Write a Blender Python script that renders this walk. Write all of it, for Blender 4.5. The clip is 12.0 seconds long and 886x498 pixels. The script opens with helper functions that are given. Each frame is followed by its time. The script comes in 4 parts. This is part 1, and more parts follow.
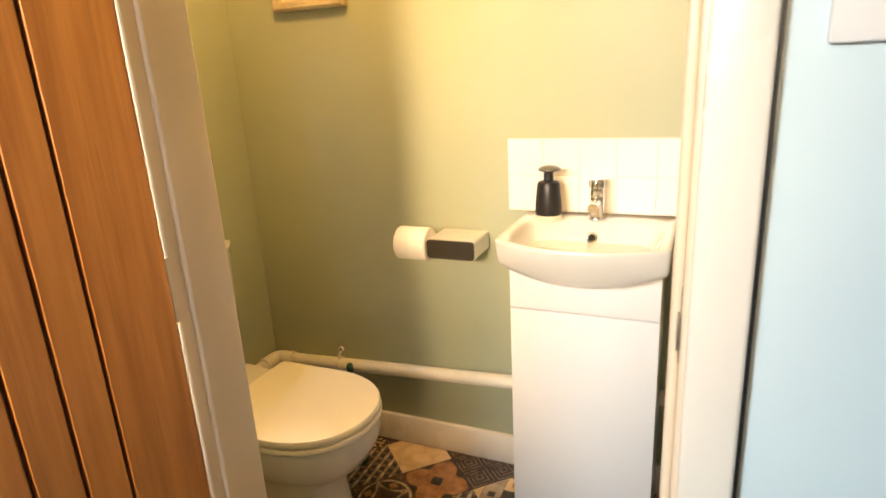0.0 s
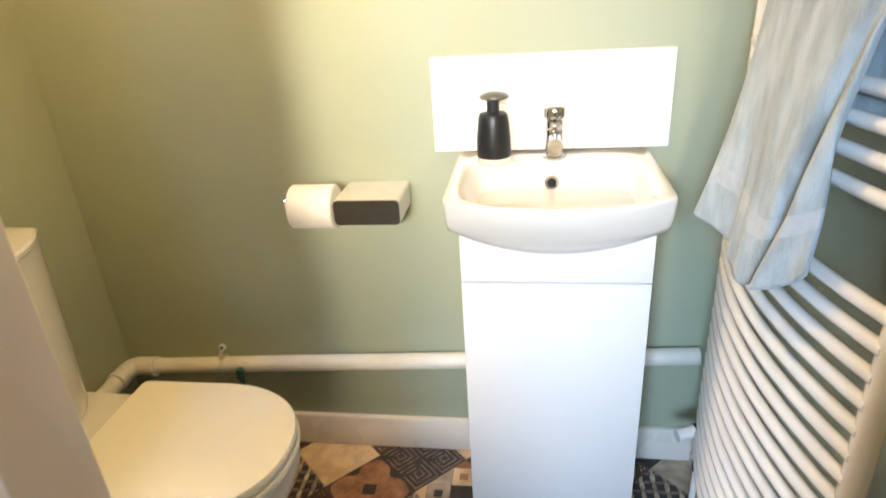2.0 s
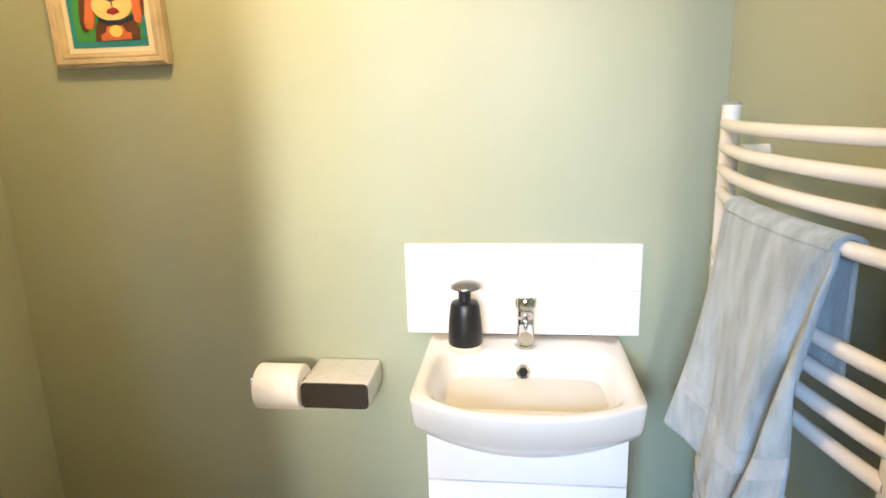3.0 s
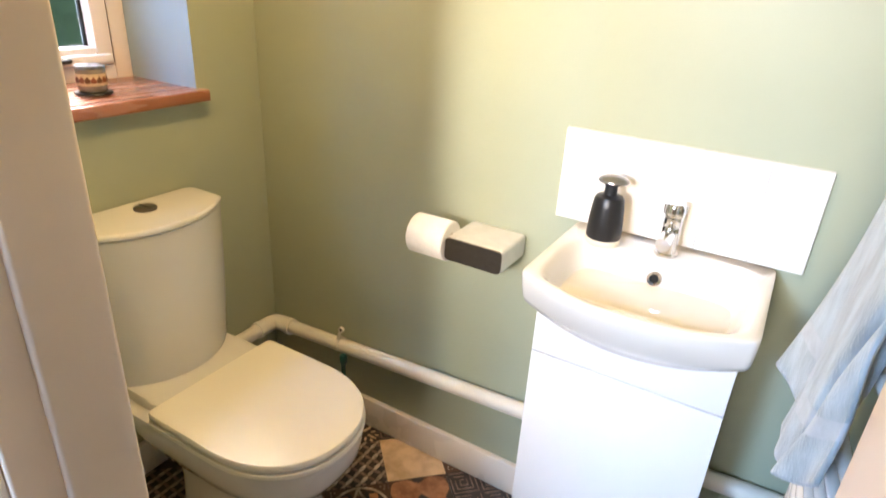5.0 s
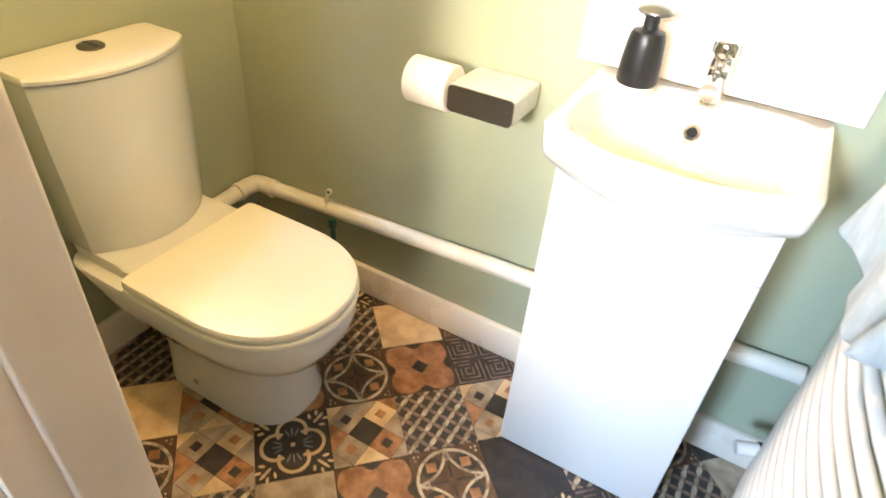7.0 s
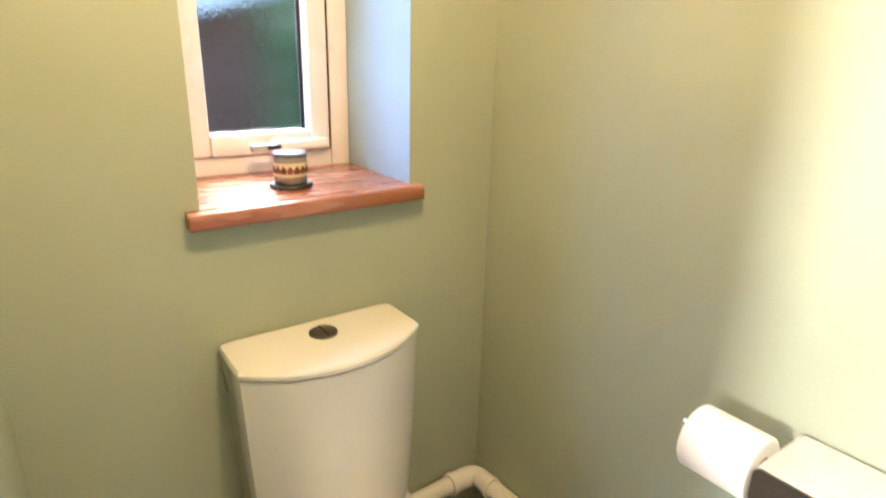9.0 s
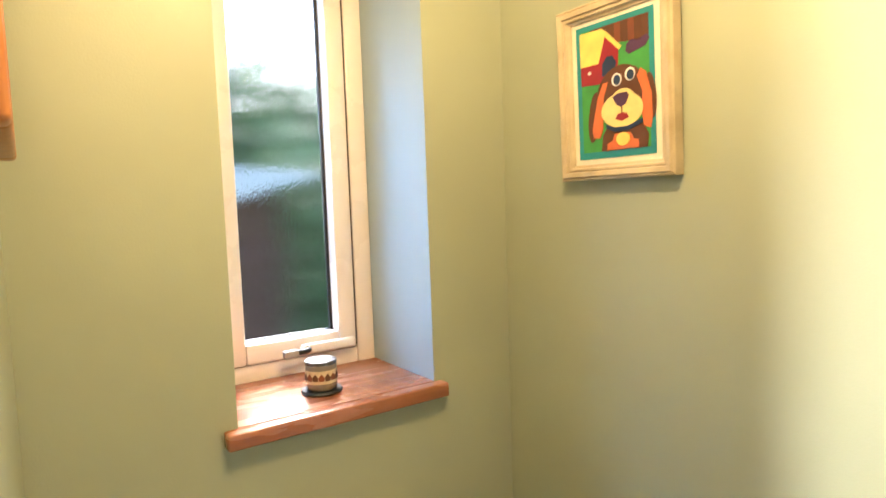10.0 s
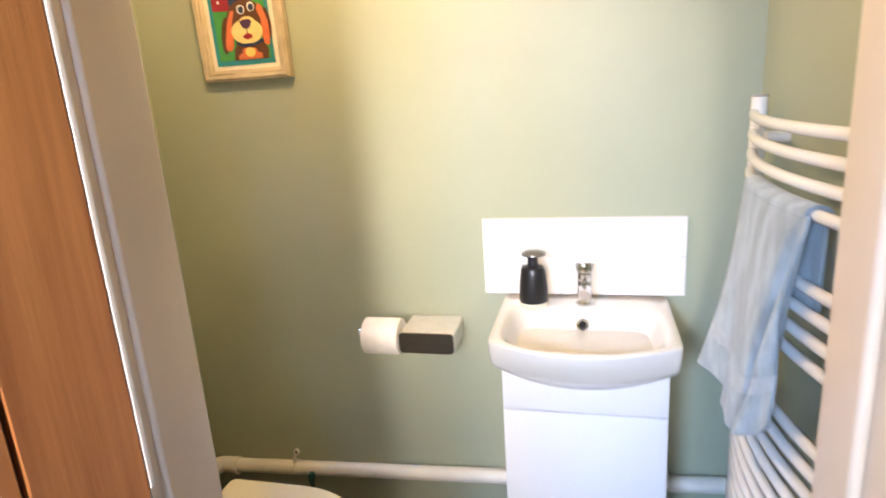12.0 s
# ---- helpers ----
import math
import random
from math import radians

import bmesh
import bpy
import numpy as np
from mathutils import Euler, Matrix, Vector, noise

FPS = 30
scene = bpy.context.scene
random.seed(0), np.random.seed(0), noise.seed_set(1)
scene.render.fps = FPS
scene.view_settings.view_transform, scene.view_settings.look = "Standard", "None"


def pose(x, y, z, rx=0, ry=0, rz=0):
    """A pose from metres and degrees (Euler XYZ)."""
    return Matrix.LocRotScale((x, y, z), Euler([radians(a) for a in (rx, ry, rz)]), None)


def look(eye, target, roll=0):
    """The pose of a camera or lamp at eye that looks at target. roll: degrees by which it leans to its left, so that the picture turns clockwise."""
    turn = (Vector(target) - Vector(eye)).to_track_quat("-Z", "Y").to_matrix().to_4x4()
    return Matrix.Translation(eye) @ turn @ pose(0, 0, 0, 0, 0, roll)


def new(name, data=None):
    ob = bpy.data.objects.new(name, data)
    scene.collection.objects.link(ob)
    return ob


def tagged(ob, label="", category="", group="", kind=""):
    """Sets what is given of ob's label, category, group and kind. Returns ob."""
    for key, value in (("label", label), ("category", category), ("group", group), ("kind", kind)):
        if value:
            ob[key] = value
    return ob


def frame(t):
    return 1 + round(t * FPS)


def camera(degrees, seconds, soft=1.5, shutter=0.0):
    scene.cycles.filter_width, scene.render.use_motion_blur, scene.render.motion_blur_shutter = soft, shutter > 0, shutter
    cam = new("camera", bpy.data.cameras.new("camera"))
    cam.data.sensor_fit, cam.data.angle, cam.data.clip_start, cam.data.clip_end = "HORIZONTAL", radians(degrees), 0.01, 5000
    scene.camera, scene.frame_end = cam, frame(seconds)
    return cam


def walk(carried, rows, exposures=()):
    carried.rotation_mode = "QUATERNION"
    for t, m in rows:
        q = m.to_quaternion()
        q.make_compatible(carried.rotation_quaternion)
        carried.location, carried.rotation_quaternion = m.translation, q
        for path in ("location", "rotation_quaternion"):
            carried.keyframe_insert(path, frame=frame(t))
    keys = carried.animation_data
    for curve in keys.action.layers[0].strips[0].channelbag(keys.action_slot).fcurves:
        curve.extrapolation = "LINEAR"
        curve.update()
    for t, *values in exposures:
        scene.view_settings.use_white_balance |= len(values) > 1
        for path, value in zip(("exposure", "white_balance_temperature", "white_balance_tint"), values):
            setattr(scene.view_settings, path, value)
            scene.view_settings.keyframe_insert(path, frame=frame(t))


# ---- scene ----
cam = camera(72.8, 12.0, 1.5, 0.3)
PATH = [
    (0, (0.496, 0.199, 1.234), (-0.281, 1.95, 0.658), -3.2),
    (0.5, (0.373, 0.241, 1.215), (-0.256, 1.985, 0.465), -5.6),
    (1, (0.27, 0.319, 1.201), (-0.179, 2.081, 0.367), -5.6),
    (1.5, (0.211, 0.441, 1.188), (-0.157, 2.191, 0.293), -4.6),
    (2, (0.206, 0.525, 1.197), (-0.081, 2.319, 0.362), -3.8),
    (2.5, (0.222, 0.57, 1.256), (0.037, 2.481, 0.696), -3.7),
    (2.7, (0.221, 0.57, 1.287), (0.055, 2.511, 0.836), -2.5),
    (4.5, (0.421, 0.622, 1.35), (-0.538, 2.256, 0.709), 2.3),
    (5, (0.412, 0.582, 1.312), (-0.494, 2.162, 0.485), 3.4),
    (5.5, (0.397, 0.605, 1.243), (-0.463, 2.107, 0.241), 3.7),
    (6, (0.395, 0.621, 1.218), (-0.406, 2.065, 0.089), 4.9),
    (6.5, (0.396, 0.629, 1.197), (-0.351, 2.051, 0.005), 5.5),
    (6.7, (0.372, 0.632, 1.21), (-0.318, 2.062, -0.006), 5.7),
    (8.3, (0.124, 0.966, 1.245), (-1.114, 2.193, 0.265), 1.3),
    (8.5, (0.095, 0.959, 1.271), (-1.218, 2.146, 0.34), 2.1),
    (9, (0.078, 0.956, 1.278), (-1.453, 2.073, 0.64), 1.4),
    (9.5, (0.096, 0.966, 1.354), (-1.556, 2.036, 0.999), -1.0),
    (10, (0.11, 0.918, 1.39), (-1.529, 2.054, 1.232), -2.0),
    (10.5, (0.156, 0.819, 1.394), (-1.287, 2.198, 1.284), -3.4),
    (11, (0.204, 0.652, 1.408), (-0.829, 2.347, 1.165), -4.5),
    (11.5, (0.264, 0.476, 1.374), (-0.498, 2.29, 1.011), -4.1),
    (12, (0.274, 0.325, 1.361), (-0.211, 2.197, 0.851), -3.9),
]
EXPOSURES = [(0.0, 2.15, 9400, 21), (0.5, 2.46, 7800, 14), (1.0, 2.6, 6450, 5), (1.5, 2.55, 6450, 11), (2.5, 2.07, 6000, 16), (4.5, 2.2, 5800, 21), (5.0, 2.3, 5900, 20), (5.5, 2.58, 6150, 17), (6.5, 2.85, 6450, 14),
             (8.5, 2.85, 5350, 19), (9.0, 2.75, 5450, 18), (9.5, 2.6, 5900, 14), (10.5, 2.18, 5550, 20), (11.0, 2.08, 5350, 26), (12.0, 2.05, 5800, 23)]
walk(cam, [(t, look(eye, target, roll)) for t, eye, target, roll in PATH], EXPOSURES)
HALL_LAMP, HALL_DAY, LAMP_POWER, SKY_POWER = 1.6, 9.3, 6.7, 1.6

# ---- world, sun, large lights ----
world = bpy.data.worlds.new("overcast_sky")
scene.world = world
world.use_nodes = True
wn = world.node_tree
sky = wn.nodes.new("ShaderNodeTexSky")
sky.sky_type = "NISHITA"
sky.sun_disc = False
sky.sun_elevation, sky.sun_rotation = radians(40), radians(300)
sky.air_density, sky.dust_density, sky.ozone_density = 1.0, 3.0, 1.0
wn.nodes["Background"].inputs["Strength"].default_value = 0.15
wn.links.new(sky.outputs[0], wn.nodes["Background"].inputs["Color"])

sun_data = bpy.data.lights.new("sun", "SUN")
sun_data.energy, sun_data.angle, sun_data.color = 1.5, radians(15), (1.0, 0.95, 0.88)
sun = new("sun", sun_data)
sun.matrix_world = look((-6, 4, 8), (0, 1.3, 0))


def area_light(name, w, h, energy, color, eye, target, spread=75):
    data = bpy.data.lights.new(name, "AREA")
    data.shape, data.size, data.size_y, data.energy, data.color = "RECTANGLE", w, h, energy, color
    data.spread = radians(spread)
    ob = new(name, data)
    ob.matrix_world = look(eye, target)
    return ob


# the hall's lamp and its daylight, both behind the camera
area_light("hall_lamp", 0.30, 0.40, HALL_LAMP, (1.0, 0.87, 0.66), (0.23, -1.66, 1.75), (-0.30, 1.8, 1.10), 36)
area_light("hall_daylight", 0.55, 0.95, HALL_DAY, (0.53, 0.765, 1.0), (-0.40, -1.66, 1.72), (0.10, 1.2, 0.45), 85)
# added lamp hidden outside above the window, boosting sky light on the recess
area_light("window_sky_fill", 0.45, 0.45, SKY_POWER, (0.28, 0.60, 1.0), (-1.62, 1.12, 2.35), (-1.02, 1.52, 1.15), 100)
# warm bulb hanging below the WC ceiling
lamp_data = bpy.data.lights.new("pendant_bulb", "POINT")
lamp_data.shadow_soft_size, lamp_data.energy, lamp_data.color = 0.045, LAMP_POWER, (1.0, 0.64, 0.26)
new("pendant_bulb", lamp_data).location = (-0.25, 1.28, 2.00)

# ---- materials ----


def mat(name, base, rough=0.5, metal=0.0, vary=0.0, scale=8.0, bump=0.0, bump_scale=120.0, dark=None, stretch=(1, 1, 1),
        piece=0.0, coat=0.0, sheen=0.0, spec=0.5, detail=6.0):
    """A principled surface with broad colour variation, fine relief and a shift from piece to piece."""
    m = bpy.data.materials.new(name)
    m.use_nodes = True
    nt = m.node_tree
    b = nt.nodes["Principled BSDF"]
    b.inputs["Base Color"].default_value = (*base, 1)
    b.inputs["Roughness"].default_value, b.inputs["Metallic"].default_value = rough, metal
    b.inputs["Coat Weight"].default_value, b.inputs["Sheen Weight"].default_value = coat, sheen
    b.inputs["Specular IOR Level"].default_value = spec
    co = nt.nodes.new("ShaderNodeTexCoord")
    mp = nt.nodes.new("ShaderNodeMapping")
    mp.inputs["Scale"].default_value = stretch
    nt.links.new(co.outputs["Object"], mp.inputs["Vector"])
    if piece > 0:
        info = nt.nodes.new("ShaderNodeObjectInfo")
        add = nt.nodes.new("ShaderNodeVectorMath")
        add.operation = "ADD"
        mul = nt.nodes.new("ShaderNodeMath")
        mul.operation = "MULTIPLY"
        mul.inputs[1].default_value = 37.0
        nt.links.new(info.outputs["Random"], mul.inputs[0])
        nt.links.new(co.outputs["Object"], add.inputs[0])
        nt.links.new(mul.outputs[0], add.inputs[1])
        nt.links.new(add.outputs[0], mp.inputs["Vector"])
    if vary > 0 or dark:
        n1 = nt.nodes.new("ShaderNodeTexNoise")
        n1.inputs["Scale"].default_value, n1.inputs["Detail"].default_value = scale, detail
        nt.links.new(mp.outputs[0], n1.inputs["Vector"])
        ramp = nt.nodes.new("ShaderNodeValToRGB")
        lo = dark if dark else tuple(c * (1 - vary) for c in base)
        hi = base if dark else tuple(min(1, c * (1 + vary * 0.6)) for c in base)
        ramp.color_ramp.elements[0].position, ramp.color_ramp.elements[0].color = 0.36, (*lo, 1)
        ramp.color_ramp.elements[1].position, ramp.color_ramp.elements[1].color = 0.64, (*hi, 1)
        nt.links.new(n1.outputs["Fac"], ramp.inputs["Fac"])
        last = ramp.outputs["Color"]
        if piece > 0:
            hsv = nt.nodes.new("ShaderNodeHueSaturation")
            mr = nt.nodes.new("ShaderNodeMapRange")
            mr.inputs["To Min"].default_value, mr.inputs["To Max"].default_value = 1 - piece, 1 + piece
            nt.links.new(info.outputs["Random"], mr.inputs["Value"])
            nt.links.new(mr.outputs[0], hsv.inputs["Value"])
            nt.links.new(last, hsv.inputs["Color"])
            last = hsv.outputs["Color"]
        nt.links.new(last, b.inputs["Base Color"])
        rr = nt.nodes.new("ShaderNodeMapRange")
        rr.inputs["To Min"].default_value, rr.inputs["To Max"].default_value = max(0.02, rough - 0.06), min(1, rough + 0.06)
        nt.links.new(n1.outputs["Fac"], rr.inputs["Value"])
        nt.links.new(rr.outputs[0], b.inputs["Roughness"])
    if bump > 0:
        n2 = nt.nodes.new("ShaderNodeTexNoise")
        n2.inputs["Scale"].default_value, n2.inputs["Detail"].default_value = bump_scale, 4
        nt.links.new(mp.outputs[0], n2.inputs["Vector"])
        bp = nt.nodes.new("ShaderNodeBump")
        bp.inputs["Strength"].default_value, bp.inputs["Distance"].default_value = bump, 0.002
        nt.links.new(n2.outputs["Fac"], bp.inputs["Height"])
        nt.links.new(bp.outputs[0], b.inputs["Normal"])
    return m


SAGE = mat("sage_paint", (0.375, 0.41, 0.303), 0.42, vary=0.05, scale=2.5, bump=0.12, bump_scale=260, spec=0.35)
BLUE = mat("pale_blue_paint", (0.62, 0.76, 0.80), 0.5, vary=0.04, scale=3, bump=0.1, bump_scale=220)
# recess paint, with the window's blue sky light put into its colour
REVEAL = mat("reveal_sky_tinted", (0.38, 0.48, 0.53), 0.5, vary=0.05, scale=4, bump=0.1, bump_scale=220)
WHITE_WALL = mat("white_ceiling_paint", (0.80, 0.79, 0.75), 0.8, vary=0.03, scale=3, bump=0.1, bump_scale=150)
GLOSS = mat("white_gloss_paint", (0.80, 0.74, 0.66), 0.28, vary=0.03, scale=6, bump=0.06, bump_scale=60)
LINING = mat("cream_eggshell_paint", (0.75, 0.62, 0.48), 0.34, vary=0.04, scale=6, bump=0.06, bump_scale=60)
UPVC = mat("white_upvc", (0.82, 0.80, 0.78), 0.25, vary=0.02, scale=5)
# white plastic with the lamp's warm tone put into its colour
WIN_UPVC = mat("window_upvc_warm_lit", (0.82, 0.76, 0.71), 0.28, vary=0.03, scale=5)
CERAMIC = mat("white_ceramic", (0.71, 0.70, 0.67), 0.08, vary=0.02, scale=4, coat=0.4)
SEAT = mat("white_seat_plastic", (0.82, 0.79, 0.70), 0.62, vary=0.02, scale=4)
UNIT = mat("white_gloss_board", (0.82, 0.82, 0.83), 0.14, vary=0.015, scale=3)
TILE = mat("white_glazed_tile", (0.82, 0.82, 0.82), 0.10, vary=0.02, scale=5, bump=0.05, bump_scale=30, piece=0.02)
GROUT = mat("pale_grout", (0.62, 0.61, 0.60), 0.9, vary=0.1, scale=40)
CHROME = mat("chrome", (0.75, 0.75, 0.76), 0.07, metal=1.0, vary=0.03, scale=20)
STEEL = mat("brushed_steel", (0.12, 0.105, 0.095), 0.30, metal=0.8, vary=0.12, scale=60, stretch=(1, 20, 20))
PALE_STEEL = mat("satin_steel", (0.72, 0.71, 0.69), 0.38, metal=0.35, vary=0.06, scale=40)
PUMP = mat("satin_pump_steel", (0.24, 0.23, 0.23), 0.24, metal=0.85, vary=0.06, scale=40)
BLACK = mat("matt_black_plastic", (0.012, 0.013, 0.016), 0.38, vary=0.15, scale=30)
DARK_HOLE = mat("dark_hole", (0.01, 0.01, 0.01), 0.9)
PIPE = mat("white_pipe_plastic", (0.74, 0.72, 0.66), 0.3, vary=0.06, scale=12)
GREEN = mat("dark_green_plastic", (0.01, 0.06, 0.045), 0.4, vary=0.2, scale=30)
GREY_PLASTIC = mat("grey_plastic", (0.35, 0.34, 0.32), 0.5, vary=0.15, scale=20)
RAD = mat("white_radiator_enamel", (0.80, 0.79, 0.77), 0.22, vary=0.02, scale=8)
TOWEL = mat("pale_blue_towelling", (0.37, 0.44, 0.48), 0.95, vary=0.30, scale=34, bump=1.0, bump_scale=420, sheen=0.5, stretch=(1, 1, 0.35))
TOWEL_BAND = mat("towel_band", (0.47, 0.52, 0.56), 0.9, vary=0.10, scale=60, bump=0.5, bump_scale=500, sheen=0.3)
PAPER = mat("tissue_paper", (0.82, 0.80, 0.75), 0.95, vary=0.05, scale=30, bump=0.4, bump_scale=220)
OAK = mat("oak_veneer", (0.49, 0.210, 0.064), 0.38, dark=(0.33, 0.125, 0.035), scale=9, stretch=(6, 6, 0.35), bump=0.15, bump_scale=40, piece=0.07)
OAK_DARK = mat("oak_groove", (0.16, 0.06, 0.018), 0.6, vary=0.2, scale=20)
SILL = mat("acacia_sill", (0.36, 0.14, 0.065), 0.27, dark=(0.26, 0.092, 0.043), scale=8, stretch=(4, 0.6, 4), bump=0.02, bump_scale=60, piece=0.14, spec=0.9)
FRAME = mat("limed_wood_frame", (0.56, 0.47, 0.31), 0.5, dark=(0.42, 0.34, 0.21), scale=18, stretch=(1, 1, 1), bump=0.2, bump_scale=90)
FRAME_IN = mat("cream_slip", (0.76, 0.70, 0.55), 0.5, vary=0.06, scale=20)
# dark brown of the candle wax, also used for shade beside the sash
BROWN_GAP = mat("brown_gap_shade_and_wax", (0.06, 0.035, 0.028), 0.8, vary=0.2, scale=30)
BRASS = mat("hinge_steel", (0.45, 0.40, 0.34), 0.35, metal=1.0, vary=0.1, scale=30)
# for unseen hall walls, kept dark so that less light bounces
HALL_WALL = mat("hall_low_bounce_beige", (0.26, 0.20, 0.15), 0.6, vary=0.05, scale=3, bump=0.1, bump_scale=220)
HALL_FLOOR = mat("hall_carpet", (0.30, 0.25, 0.20), 0.95, vary=0.2, scale=60, bump=0.6, bump_scale=300)


def paint(name, c):
    return mat(name, c, 0.55, vary=0.12, scale=30, bump=0.2, bump_scale=120)


P_GREEN, P_TEAL, P_BROWN = paint("green_paint", (0.05, 0.28, 0.05)), paint("teal_paint", (0.02, 0.24, 0.27)), paint("brown_paint", (0.10, 0.035, 0.012))
P_ORANGE, P_CREAM, P_RED = paint("orange_paint", (0.62, 0.15, 0.035)), paint("cream_paint", (0.78, 0.62, 0.22)), paint("red_paint", (0.28, 0.012, 0.02))
P_VIOLET, P_RUST = paint("violet_paint", (0.07, 0.025, 0.075)), paint("rust_paint", (0.19, 0.055, 0.02))
P_YELLOW, P_NAVY, P_WHITE = paint("yellow_paint", (0.80, 0.60, 0.12)), paint("navy_paint", (0.012, 0.03, 0.08)), paint("white_paint", (0.78, 0.76, 0.70))

V_BROWN = mat("vinyl_brown", (0.44, 0.215, 0.105), 0.42, dark=(0.235, 0.10, 0.048), scale=34, bump=0.08, bump_scale=200, piece=0.12)
V_DARK = mat("vinyl_dark", (0.035, 0.028, 0.027), 0.42, vary=0.35, scale=30, bump=0.08, bump_scale=200, piece=0.2)
V_SLATE = mat("vinyl_slate_blue", (0.17, 0.18, 0.20), 0.42, vary=0.3, scale=30, piece=0.1)
V_UMBER = mat("vinyl_umber", (0.090, 0.048, 0.029), 0.42, vary=0.4, scale=34, bump=0.08, bump_scale=200, piece=0.2)
V_CREAM = mat("vinyl_cream", (0.70, 0.52, 0.31), 0.42, dark=(0.50, 0.34, 0.185), scale=20, bump=0.08, bump_scale=200, piece=0.10)
V_STONE = mat("vinyl_stone", (0.45, 0.355, 0.262), 0.42, dark=(0.24, 0.18, 0.13), scale=22, bump=0.08, bump_scale=200, piece=0.10)
V_LINE = mat("vinyl_line", (0.609, 0.507, 0.377), 0.42, dark=(0.22, 0.17, 0.12), scale=40, piece=0.1)
V_FAINT = mat("vinyl_faint_line", (0.210, 0.140, 0.105), 0.42, vary=0.4, scale=40, piece=0.1)
V_BASE = mat("vinyl_joint", (0.03, 0.024, 0.02), 0.6, vary=0.2, scale=40)

LEAF = mat("hedge_leaf", (0.16, 0.26, 0.11), 0.55, vary=0.5, scale=3)
BOARD = mat("shed_board", (0.11, 0.055, 0.035), 0.8, vary=0.3, scale=12, stretch=(1, 1, 6), bump=0.3, piece=0.15)
FELT = mat("pale_roof_sheet", (0.62, 0.64, 0.66), 0.6, vary=0.12, scale=6)
GRASS = mat("garden_grass", (0.06, 0.10, 0.03), 0.9, vary=0.4, scale=5, bump=0.5, bump_scale=60)
SOIL_WALL = mat("outside_render", (0.45, 0.42, 0.38), 0.9, vary=0.15, scale=8)

GLASS = bpy.data.materials.new("window_glass")
GLASS.use_nodes = True
gb = GLASS.node_tree.nodes["Principled BSDF"]
gb.inputs["Base Color"].default_value = (0.96, 1, 0.98, 1)
gb.inputs["Roughness"].default_value, gb.inputs["Transmission Weight"].default_value, gb.inputs["IOR"].default_value = 0.09, 1.0, 1.15
gn = GLASS.node_tree.nodes.new("ShaderNodeTexNoise")
gn.inputs["Scale"].default_value = 90
gp = GLASS.node_tree.nodes.new("ShaderNodeBump")
gp.inputs["Strength"].default_value, gp.inputs["Distance"].default_value = 0.5, 0.002
GLASS.node_tree.links.new(gn.outputs["Fac"], gp.inputs["Height"])
GLASS.node_tree.links.new(gp.outputs[0], gb.inputs["Normal"])

LABEL = mat("cream_label_paper", (0.58, 0.47, 0.30), 0.7, vary=0.15, scale=60)
CANDLE_GLASS = mat("frosted_jar_glass", (0.20, 0.17, 0.14), 0.15, vary=0.1, scale=30, coat=0.5)

# ---- mesh helpers ----


def mesh_object(name, bm, materials, smooth=True, angle=35):
    bmesh.ops.recalc_face_normals(bm, faces=bm.faces)
    me = bpy.data.meshes.new(name)
    bm.to_mesh(me)
    bm.free()
    for m in (materials if isinstance(materials, (list, tuple)) else [materials]):
        me.materials.append(m)
    if smooth:
        me.polygons.foreach_set("use_smooth", [True] * len(me.polygons))
        me.set_sharp_from_angle(angle=radians(angle))
    return new(name, me)


def part(name, bm, material, parent, label=""):
    ob = mesh_object(name, bm, material)
    ob.parent = parent
    return tagged(ob, label)


def thing(name, at, label, category, group="", kind=""):
    ob = new(name)
    ob.location = at
    ob.empty_display_size = 0.05
    return tagged(ob, label, category, group, kind)


def structure(name, bm, material, label, category=""):
    return tagged(mesh_object(name, bm, material), label, category or name.split("_")[0], kind="structure")


def box(bm, lo, hi, bevel=0.0, seg=2):
    r = bmesh.ops.create_cube(bm, size=1.0)
    vs = r["verts"]
    for v in vs:
        v.co = Vector([lo[i] + (hi[i] - lo[i]) * (v.co[i] + 0.5) for i in range(3)])
    if bevel > 0:
        es = list({e for v in vs for e in v.link_edges})
        bmesh.ops.bevel(bm, geom=es, offset=bevel, segments=seg, profile=0.5, affect="EDGES", clamp_overlap=True)
    return bm


def boxm(lo, hi, bevel=0.0, seg=2):
    return box(bmesh.new(), lo, hi, bevel, seg)


def loft(bm, rings, cap_start=True, cap_end=True):
    """Skin over closed rings of equal length."""
    vr = [[bm.verts.new(p) for p in ring] for ring in rings]
    n = len(vr[0])
    for a, b in zip(vr, vr[1:]):
        for i in range(n):
            bm.faces.new((a[i], a[(i + 1) % n], b[(i + 1) % n], b[i]))
    if cap_start:
        bm.faces.new(vr[0])
    if cap_end:
        bm.faces.new(vr[-1])
    return bm


def lathe(bm, profile, centre=(0, 0, 0), axis="z", n=32):
    """Turn a profile of (radius, height) about an axis."""
    rings = []
    for r, h in profile:
        ring = []
        for i in range(n):
            a = 2 * math.pi * i / n
            c, s = max(r, 1e-4) * math.cos(a), max(r, 1e-4) * math.sin(a)
            p = {"z": (c, s, h), "y": (s, h, c), "x": (h, c, s)}[axis]
            ring.append(Vector(centre) + Vector(p))
        rings.append(ring)
    return loft(bm, rings)


